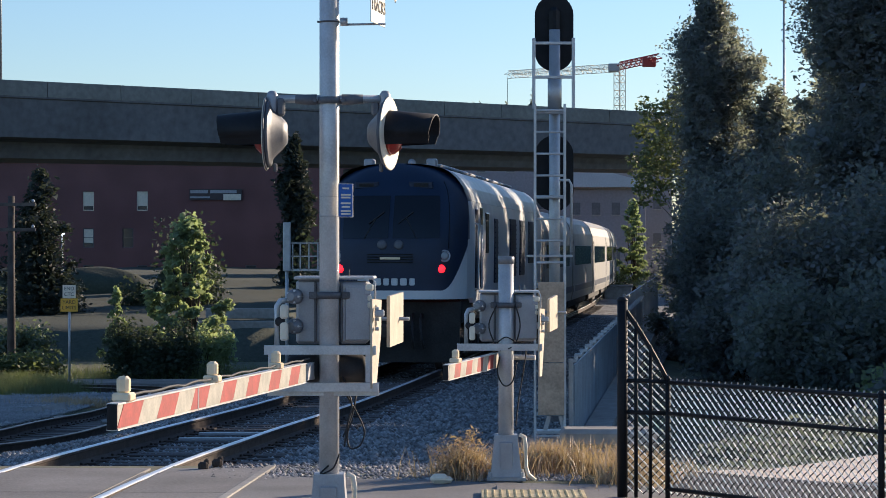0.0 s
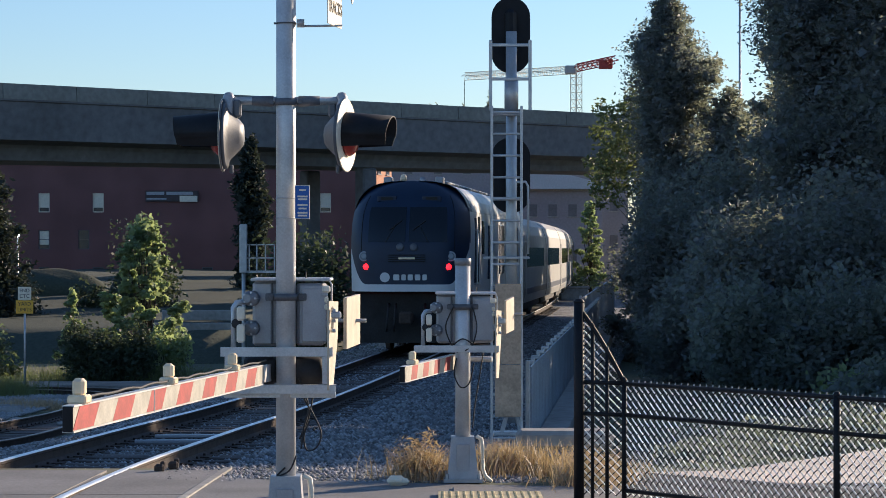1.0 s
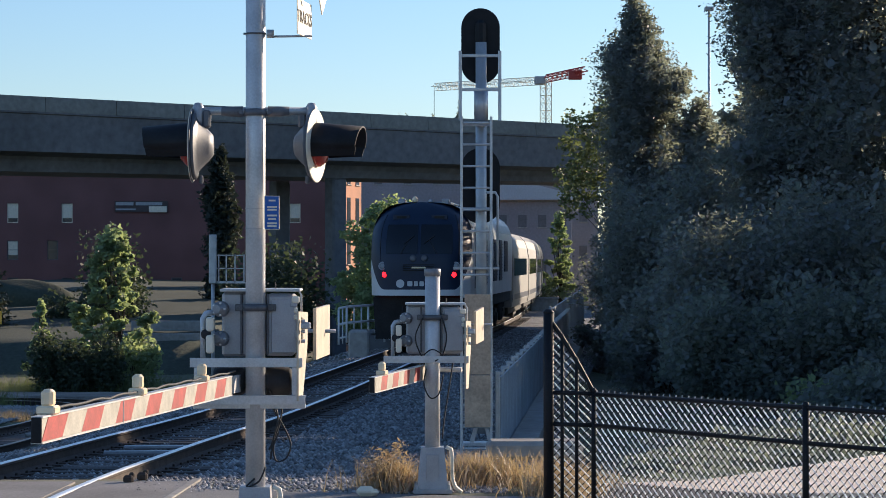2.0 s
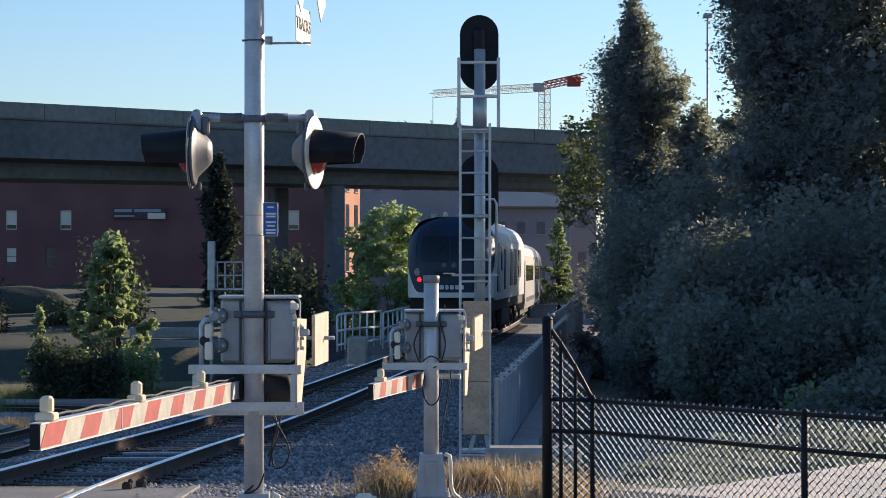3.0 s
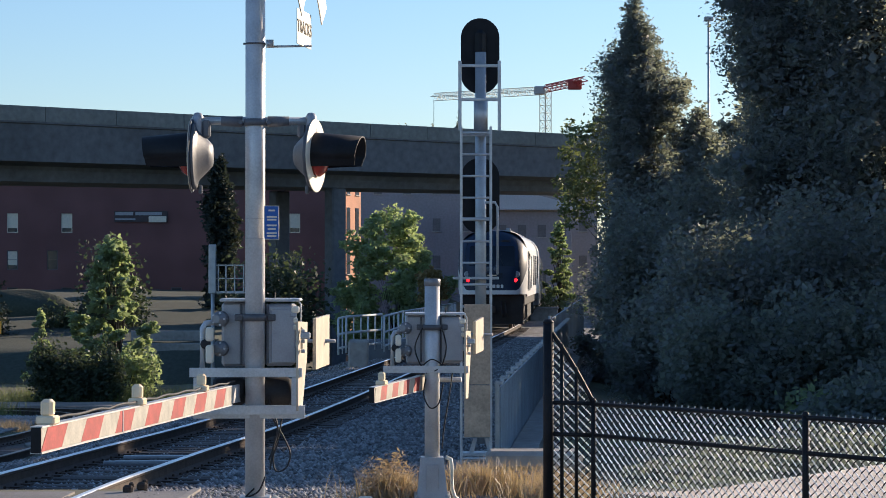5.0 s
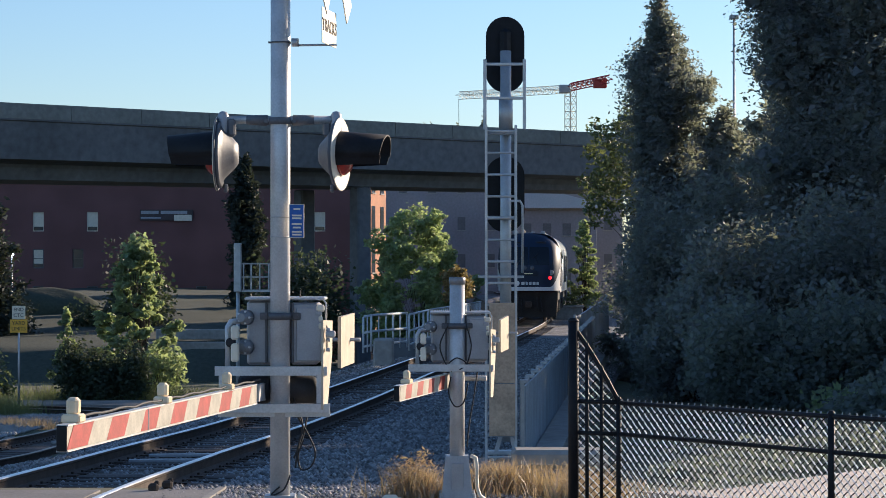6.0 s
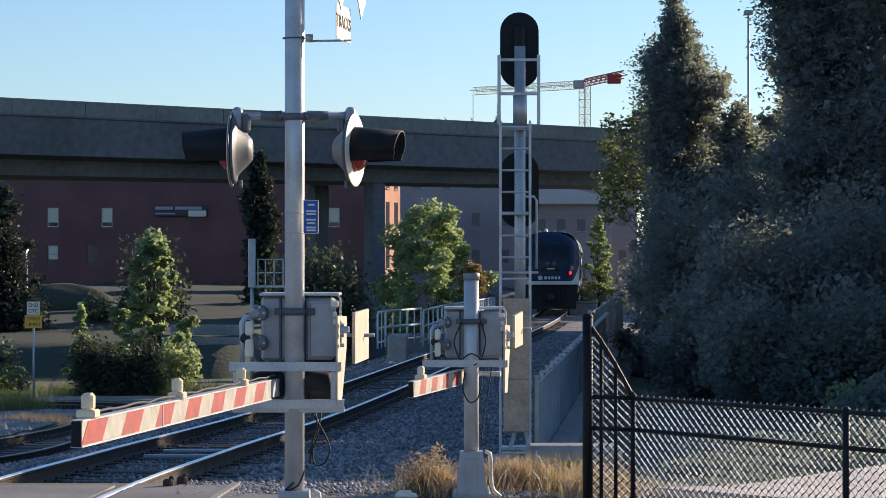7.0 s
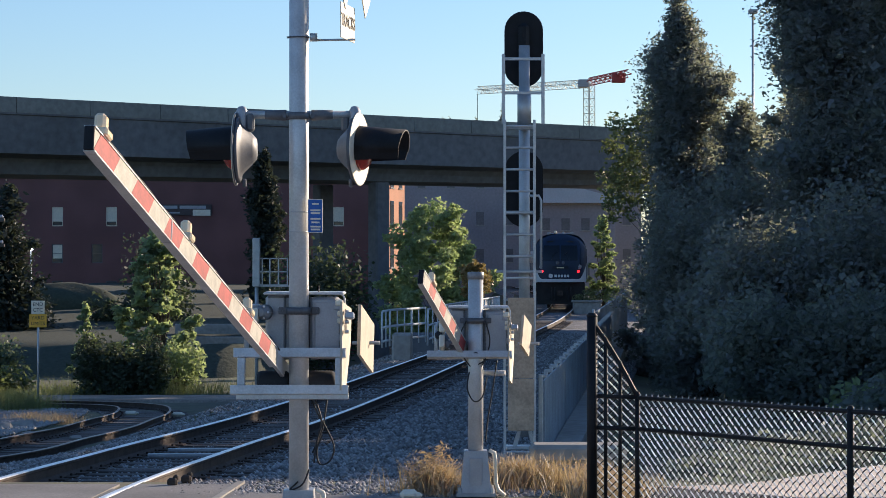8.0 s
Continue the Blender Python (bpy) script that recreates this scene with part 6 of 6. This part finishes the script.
BRICK2 = mat("orange_brick_wall", (0.42, 0.20, 0.11), 0.85, 0, 0.2, 0.3, 12, 0.3, 0.02)
# pane and cladding colours drawn close together: distance haze is in the colour
DULLPANE = mat("haze_dulled_far_window", (0.13, 0.125, 0.13), 0.35, 0, 0.2, 1, 8, 0)
GREYW = mat("brown_grey_cladding", (0.29, 0.272, 0.285), 0.8, 0, 0.15, 0.1, 4, 0.2, 0.02)
PALEW = mat("pale_metal_roof", (0.45, 0.47, 0.50), 0.5, 0.2, 0.12, 0.2, 6, 0.1)
plain_block("corner_building", (-4.6, 222.0, -7.0), (6.0, 5.0, 19.5), BRICK2, "tall orange brick corner building in evening sun", 5, 2, (1.2, 2.6), rz=75)
plain_block("far_building", (6.0, 262.0, -8.0), (34.0, 20.0, 21.5), GREYW, "broad brown-grey building beyond the viaduct", 5, 10, (0.9, 1.5), lit=DULLPANE)
plain_block("far_building", (14.2, 242.0, -7.0), (8.5, 14.0, 15.5), GREYW, "low building with a pale metal roof beside the line", 3, 4, (0.9, 1.3), lit=DULLPANE)
b = bmesh.new()
add_prism(b, [(-5, 0, 0), (5, 0, 0), (5, 0, 0.4), (-2, 0, 2.2), (-5, 0, 1.6)], (0, 0, 0), (0, 13, 0))
ob = tagged(part("shed_roof", b, PALEW), "pale blue-grey metal shed roof", "roof")
ob.location = (14.2, 241.0, 8.7)

# name board on the brick building: bars for its lettering
sign = thing("name_board", (-23.385, 204.9, 7.073), "dark name board with pale lettering bars on a brick wall", "sign")
bm = bmesh.new()
add_box(bm, (0, -0.04, 0), (4.8, 0.08, 1.0), 0.01)
part("board", bm, mat("dark_name_board", (0.07, 0.055, 0.055), 0.7, 0, 0.2, 2, 20, 0.05), sign)
for x, z, w, h in ((-1.5, 0.25, 1.6, 0.28), (0.7, 0.25, 2.4, 0.28), (-1.4, -0.25, 1.8, 0.14)):
    bm = bmesh.new()
    add_box(bm, (x, -0.09, z), (w, 0.03, h))
    part("lettering_bar", bm, CAST, sign)
bm = bmesh.new()
add_box(bm, (1.5, -0.1, -0.25), (1.6, 0.05, 0.55), 0.01)
part("white_panel", bm, CREAM, sign, "white panel")


# ---- tower crane, lamp post, far trees ----
def lattice(bm, a, b, w, n, r):
    """A square lattice girder from a to b."""
    a, b = Vector(a), Vector(b)
    d = (b - a).normalized()
    s = d.orthogonal().normalized()
    t = d.cross(s)
    cs = [(s + t) * w / 2, (s - t) * w / 2, (-s - t) * w / 2, (t - s) * w / 2]
    for c in cs:
        add_rod(bm, a + c, b + c, r, seg=5)
    for k in range(n):
        p, q = a + (b - a) * (k / n), a + (b - a) * ((k + 1) / n)
        for i in range(4):
            c, e = cs[i], cs[(i + 1) % 4]
            add_rod(bm, p + c, q + e, r * 0.6, seg=4)
            add_rod(bm, p + c, p + e, r * 0.6, seg=4)


def crane():
    c = thing("tower_crane", (0, 0, 0), "white lattice tower crane with a red counter-jib far off", "crane")
    top = Vector((39.846, 615.385, 51.381))
    bm = bmesh.new()
    lattice(bm, (top.x, top.y, -10), top, 2.2, 30, 0.12)
    part("tower", bm, CREAM, c)
    tip = Vector((10.167, 666.667, 53.483))
    bm = bmesh.new()
    lattice(bm, top, tip, 1.6, 26, 0.09)
    part("jib", bm, CREAM, c)
    back = Vector((48.955, 597.015, 52.598))
    bm = bmesh.new()
    lattice(bm, top + Vector((0, 0, 0.5)), back, 1.5, 8, 0.16)
    part("counter_jib", bm, RED, c, "red counter-jib")
    bm = bmesh.new()
    add_box(bm, top + (back - top) * 0.76 + Vector((0, 0, -0.6)), (3.6, 2.4, 2.4), 0.2)
    part("ballast_block", bm, RED, c, "red ballast block")
    bm = bmesh.new()
    add_box(bm, top + Vector((-1.6, 0, 0)), (3.0, 2.2, 2.2), 0.2)
    part("cab", bm, CAST, c)
    bm = bmesh.new()
    add_rod(bm, tip + Vector((0, 0, -1)), tip + Vector((0, 0, -9)), 0.09, seg=5)
    part("hook_line", bm, BLACK, c)


crane()


def lamp_post():
    s = thing("lamp_post", (0, 0, 0), "tall slim street lamp with a flat head", "street lamp")
    p = Vector((20.333, 148.148, 18.669))
    bm = bmesh.new()
    add_rod(bm, (p.x, p.y, -6), p, 0.11, 0.07, seg=10)
    part("pole", bm, GALV, s)
    bm = bmesh.new()
    add_box(bm, p + Vector((0, -0.1, 0.05)), (0.6, 0.5, 0.28), 0.05)
    part("lamp_head", bm, CAST, s)


lamp_post()


def utility_pole():
    s = thing("utility_pole", on_land(-16.4, 80.0), "weathered wooden utility pole with a cross arm", "utility pole")
    bm = bmesh.new()
    add_rod(bm, (0, 0, -0.5), (0, 0, 6.6), 0.16, 0.12, 10)
    part("pole", bm, WOOD, s)
    for z in (6.3, 5.4):
        bm = bmesh.new()
        add_box(bm, (0, -0.15, z), (1.8, 0.1, 0.12), 0.01)
        part("cross_arm", bm, WOOD, s)
        for x in (-0.8, 0.8):
            bm = bmesh.new()
            add_lathe(bm, [(0.04, 0), (0.06, 0.05), (0.04, 0.12)], (x, -0.15, z + 0.06), (0, 0, 1), 10)
            part("insulator", bm, CAST, s)


utility_pole()
s = thing("lamp_post", (0, 0, 0), "thin lamp standard on the viaduct", "street lamp")
p = VIA_A + VIA_DIR * 37.6 + VIA_SIDE * 0.2
bm = bmesh.new()
add_rod(bm, (p.x, p.y, 12.0), (p.x, p.y, 23.0), 0.09, 0.05, 8)
part("pole", bm, GALV, s)
bm = bmesh.new()
add_box(bm, (p.x + 0.4, p.y, 23.0), (1.2, 0.25, 0.12), 0.03)
part("lamp_head", bm, CAST, s)
for i, (x, y, s, w) in enumerate(((784, 205, 12, 8), (795, 206, 12, 8), (843, 200, 12, 12), (888, 172, 12, 20))):
    t = conifer((0.0 + (x - 784) / s, 4000 / s, -6.0), 8.15 + (468 - y) / s, w / s * 1.1, 1500, 200 + i, 0.5)

# wooded rise closing the distance
bm = bmesh.new()
last = None
for k in range(61):
    a = radians(-60 + 2 * k)
    h = 7.5 + 2.5 * noise.noise((k * 0.35, 0, 3)) + 1.5 * noise.noise((k * 1.3, 5, 3))
    v = [bm.verts.new((900 * math.sin(a) * q, 900 * math.cos(a) * q, z)) for q, z in ((1.0, -8), (1.02, h), (1.2, h + 6), (1.2, -8))]
    if last:
        for q in range(3):
            bm.faces.new((last[q], last[q + 1], v[q + 1], v[q])).smooth = True
    last = v
tagged(part("backdrop", bm, mat("far_woods", (0.05, 0.07, 0.05), 0.95, 0, 0.35, 0.02, 0.2, 0.5, 2.0)), "far wooded rise on the horizon", "hills", kind="structure")


# ---- sleepers and loose stones ----
def sleepers(line, parent, y0, y1, gap=0.52):
    bm = bmesh.new()
    add_box(bm, (0, 0, -0.27), (2.6, 0.23, 0.18), 0.012)
    me = as_mesh("sleeper", bm, WOOD)
    bm = bmesh.new()
    for s in (-0.753, 0.753):
        add_box(bm, (s, 0, -0.172), (0.36, 0.2, 0.018), 0.004)
        for q in (-0.1, 0.1):
            add_box(bm, (s + q, 0.05, -0.155), (0.03, 0.03, 0.04), 0.006)
    tp = as_mesh("tie_plate", bm, RUST)
    acc, nxt = 0.0, 0.0
    rng = random.Random(2)
    for a, b in zip(line, line[1:]):
        d = (b - a)
        L = d.length
        while nxt < acc + L:
            p = a + d * ((nxt - acc) / L)
            if y0 < p.y < y1:
                o = part("sleeper", me, WOOD, parent)
                o.location = p + Vector((0, 0, rng.uniform(-0.012, 0.012)))
                o.rotation_euler = (0, 0, math.atan2(d.y, d.x) - math.pi / 2 + rng.uniform(-0.015, 0.015))
                part("tie_plate", tp, RUST, o)
            nxt += gap
        acc += L


sleepers(LINE, main, 22.2, 110.0)
sleepers(SPUR, spur, 28.0, 77.0)
# two pale boards lying between the rails
for u, y, r in ((0.05, 30.6, 4), (0.02, 29.5, 3)):
    b = bmesh.new()
    add_box(b, (0, 0, 0), (1.15, 0.11, 0.04), 0.006)
    ob = tagged(part("loose_board", b, CAST), "pale board lying between the rails", "board", "loose boards")
    ob.location = (track_x(y) + u, y, np.interp(y, [p[1] for p in TRACK], [p[2] for p in TRACK]) - 0.16)
    ob.rotation_euler = (0, 0, radians(r))


def stones(name, n, seed, where, size, material, label):
    """Broken stone scattered on the bed: small uneven lumps, one joined mass."""
    rng = np.random.default_rng(seed)
    base = np.array([(1, 0, 0), (-1, 0, 0), (0, 1, 0), (0, -1, 0), (0, 0, 1), (0, 0, -1)], float)
    tri = np.array([(0, 2, 4), (2, 1, 4), (1, 3, 4), (3, 0, 4), (2, 0, 5), (1, 2, 5), (3, 1, 5), (0, 3, 5)])
    P = np.array([where(rng) for _ in range(n)])
    s = size * (0.5 + rng.random((n, 1, 1)))
    v = base[None] * (0.6 + 0.7 * rng.random((n, 6, 1))) * s
    a = rng.random(n) * 6.28
    c, q = np.cos(a)[:, None], np.sin(a)[:, None]
    x, y = v[..., 0] * c - v[..., 1] * q, v[..., 0] * q + v[..., 1] * c
    v = np.stack([x, y, v[..., 2] * 0.75], -1) + P[:, None]
    f = (tri[None] + 6 * np.arange(n)[:, None, None]).reshape(-1)
    me = bpy.data.meshes.new(name)
    me.vertices.add(6 * n)
    me.vertices.foreach_set("co", v.ravel())
    me.loops.add(len(f))
    me.loops.foreach_set("vertex_index", f)
    me.polygons.add(len(f) // 3)
    me.polygons.foreach_set("loop_start", np.arange(0, len(f), 3))
    me.update(calc_edges=True)
    me.materials.append(material)
    tagged(part(name, me, material), label, "stones", kind="stuff")


LY = np.array([p.y for p in LINE])
LX = np.array([p.x for p in LINE])
LZ = np.array([p.z for p in LINE])


def bed_point(rng):
    y = 22.6 + 70.0 * rng.random() ** 2.1
    x0, z0 = np.interp(y, LY, LX), np.interp(y, LY, LZ)
    u = rng.uniform(-3.2, 5.2)
    if abs(u) < 1.75:
        z = z0 - 0.205
    else:
        z = max(z0 - 0.205 - (abs(u) - 1.75) * (0.05 if u > 0 else 0.25), land(x0 + u, y))
    return (x0 + u, y, z)


stones("ballast_stones", 64000, 8, bed_point, 0.032, STONE, "broken grey ballast stones along the track")


def near_point(rng):
    y = 21.0 + 2.6 * rng.random()
    x = rng.uniform(-2.6, 1.0)
    return (x, y, land(x, y) + 0.0)


def yard_point(rng):
    y = rng.uniform(36.0, 70.0)
    x = spur_x(y) - rng.uniform(1.7, 5.0)
    return (x, y, land(x, y) + 0.09)


stones("yard_gravel", 9000, 12, yard_point, 0.05, GRAVEL, "loose pale gravel in the yard")
stones("gravel", 5000, 9, near_point, 0.026, STONE, "loose grey gravel at the road's edge")


# ---- mounds on the sunken ground ----
bm = bmesh.new()
xs = [-60 + 1.6 * k for k in range(34)]
ys = [98, 101, 105, 110, 116, 122, 128, 134, 140, 150, 165, 203]
grid = []
for y in ys:
    h = float(np.interp(y, [98, 101, 140, 165, 203], [-3.6, -1.5, 0.25, 0.4, 0.4]))
    grid.append([bm.verts.new((x, y, max(-4.5, h - 5.0 * max(0.0, (x + 8.5) / 2.5)) + 0.25 * noise.noise((x * 0.25, y * 0.15, 7)))) for x in xs])
for a, b in zip(grid, grid[1:]):
    for k in range(len(xs) - 1):
        bm.faces.new((a[k], a[k + 1], b[k + 1], b[k])).smooth = True
# lawn colour darkened to hold the shade on bank and clipped bushes
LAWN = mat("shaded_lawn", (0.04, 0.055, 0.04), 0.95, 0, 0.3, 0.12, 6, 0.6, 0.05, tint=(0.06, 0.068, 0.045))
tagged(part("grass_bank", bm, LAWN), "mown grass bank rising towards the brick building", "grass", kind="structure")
for x, y, z, rx, rz, sd in ((-21.3, 128.0, -0.4, 3.2, 1.5, 401), (-16.6, 131.0, -0.2, 1.9, 1.3, 402), (-26.5, 128.0, -0.3, 2.6, 1.4, 403)):
    b = bmesh.new()
    bmesh.ops.create_uvsphere(b, u_segments=28, v_segments=16, radius=1.0)
    for v in b.verts:
        v.co = Vector((v.co.x * rx, v.co.y * 1.7, max(-0.3, v.co.z) ** 1 * rz)) * (1 + 0.10 * noise.noise(v.co * 1.7 + Vector((sd, 0, 0))))
    for f in b.faces:
        f.smooth = True
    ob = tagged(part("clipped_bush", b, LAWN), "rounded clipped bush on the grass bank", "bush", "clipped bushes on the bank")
    ob.location = (x, y, z)
for x0, x1, y, z in ((-12.4, -8.9, 101.5, -1.35), (-12.8, -9.2, 108.0, -0.95)):
    b = bmesh.new()
    add_box(b, ((x0 + x1) / 2, y, z), (x1 - x0, 0.25, 0.5), 0.03)
    tagged(part("low_wall", b, CONC), "low pale concrete garden wall on the grass bank", "wall", "low garden walls")
bm = bmesh.new()
lamp = thing("wall_lamp", (-30.417, 166.667, 3.317), "small lit wall lamp on a bracket", "wall lamp")
add_box(bm, (0, 0, 0), (0.35, 0.3, 0.25), 0.05)
part("lamp_head", bm, mat("lit_lamp", (0.8, 0.8, 0.75), 0.4, emit=(1.0, 0.95, 0.85), power=3.0), lamp, "glowing white lamp")
bm = bmesh.new()
add_rod(bm, (0, 0.1, -0.1), (0, 0.4, -9.0), 0.06, seg=8)
part("pole", bm, GALV, lamp)


# rusty fastenings beside the near rail
for k, (x, y) in enumerate(((-2.62, 21.9), (-2.52, 22.2), (-2.44, 22.6))):
    b = bmesh.new()
    add_box(b, (0, 0, 0.05), (0.10, 0.08, 0.08), 0.02)
    add_box(b, (0.03, 0.02, 0.09), (0.05, 0.04, 0.05), 0.012)
    ob = tagged(part("rail_fastening", b, RUST), "rusty lump of rail fastening beside the track", "rail fastening", "rail fastenings")
    ob.location = (x, y, land(x, y))


# ---- what moves ----
LIFT_ONE = [(0, 1.2), (6.8, 1.2), (7.0, 1.2), (7.1, 1.64), (7.2, 3.1), (7.3, 4.31), (7.4, 5.53), (7.5, 6.5), (7.6, 7.37), (7.7, 8.59), (7.9, 11.11), (8.0, 12.13)]
LIFT_TWO = [(0, -0.64), (6.8, -0.64), (7.0, -0.64), (7.1, 0.32), (7.2, 3.53), (7.3, 6.20), (7.4, 8.87), (7.5, 11.00), (7.6, 12.92), (7.7, 15.59), (7.9, 21.15), (8.0, 23.39)]


def motions():
    walk(loco, riding(0, LOCO_LEN))
    for i, c in enumerate(coaches):
        walk(c, riding(LOCO_LEN + 0.5 + COACH_LEN * i, COACH_LEN))
    for w, at, r in WHEELS:
        walk(w, rolling(at, r))
    walk(arm_one, [(t, pose(-0.07, 0.69, 1.27, -a, 0, -4.09)) for t, a in LIFT_ONE])
    for (ob, at), lift in zip(FRAMES, (LIFT_ONE, LIFT_TWO)):
        walk(ob, [(t, pose(*at, lift[0][1] - a, 0, 0)) for t, a in lift])
    walk(arm_two, [(t, pose(0.025, 0.57, 1.112, -a, 0, -14.0)) for t, a in LIFT_TWO])


motions()
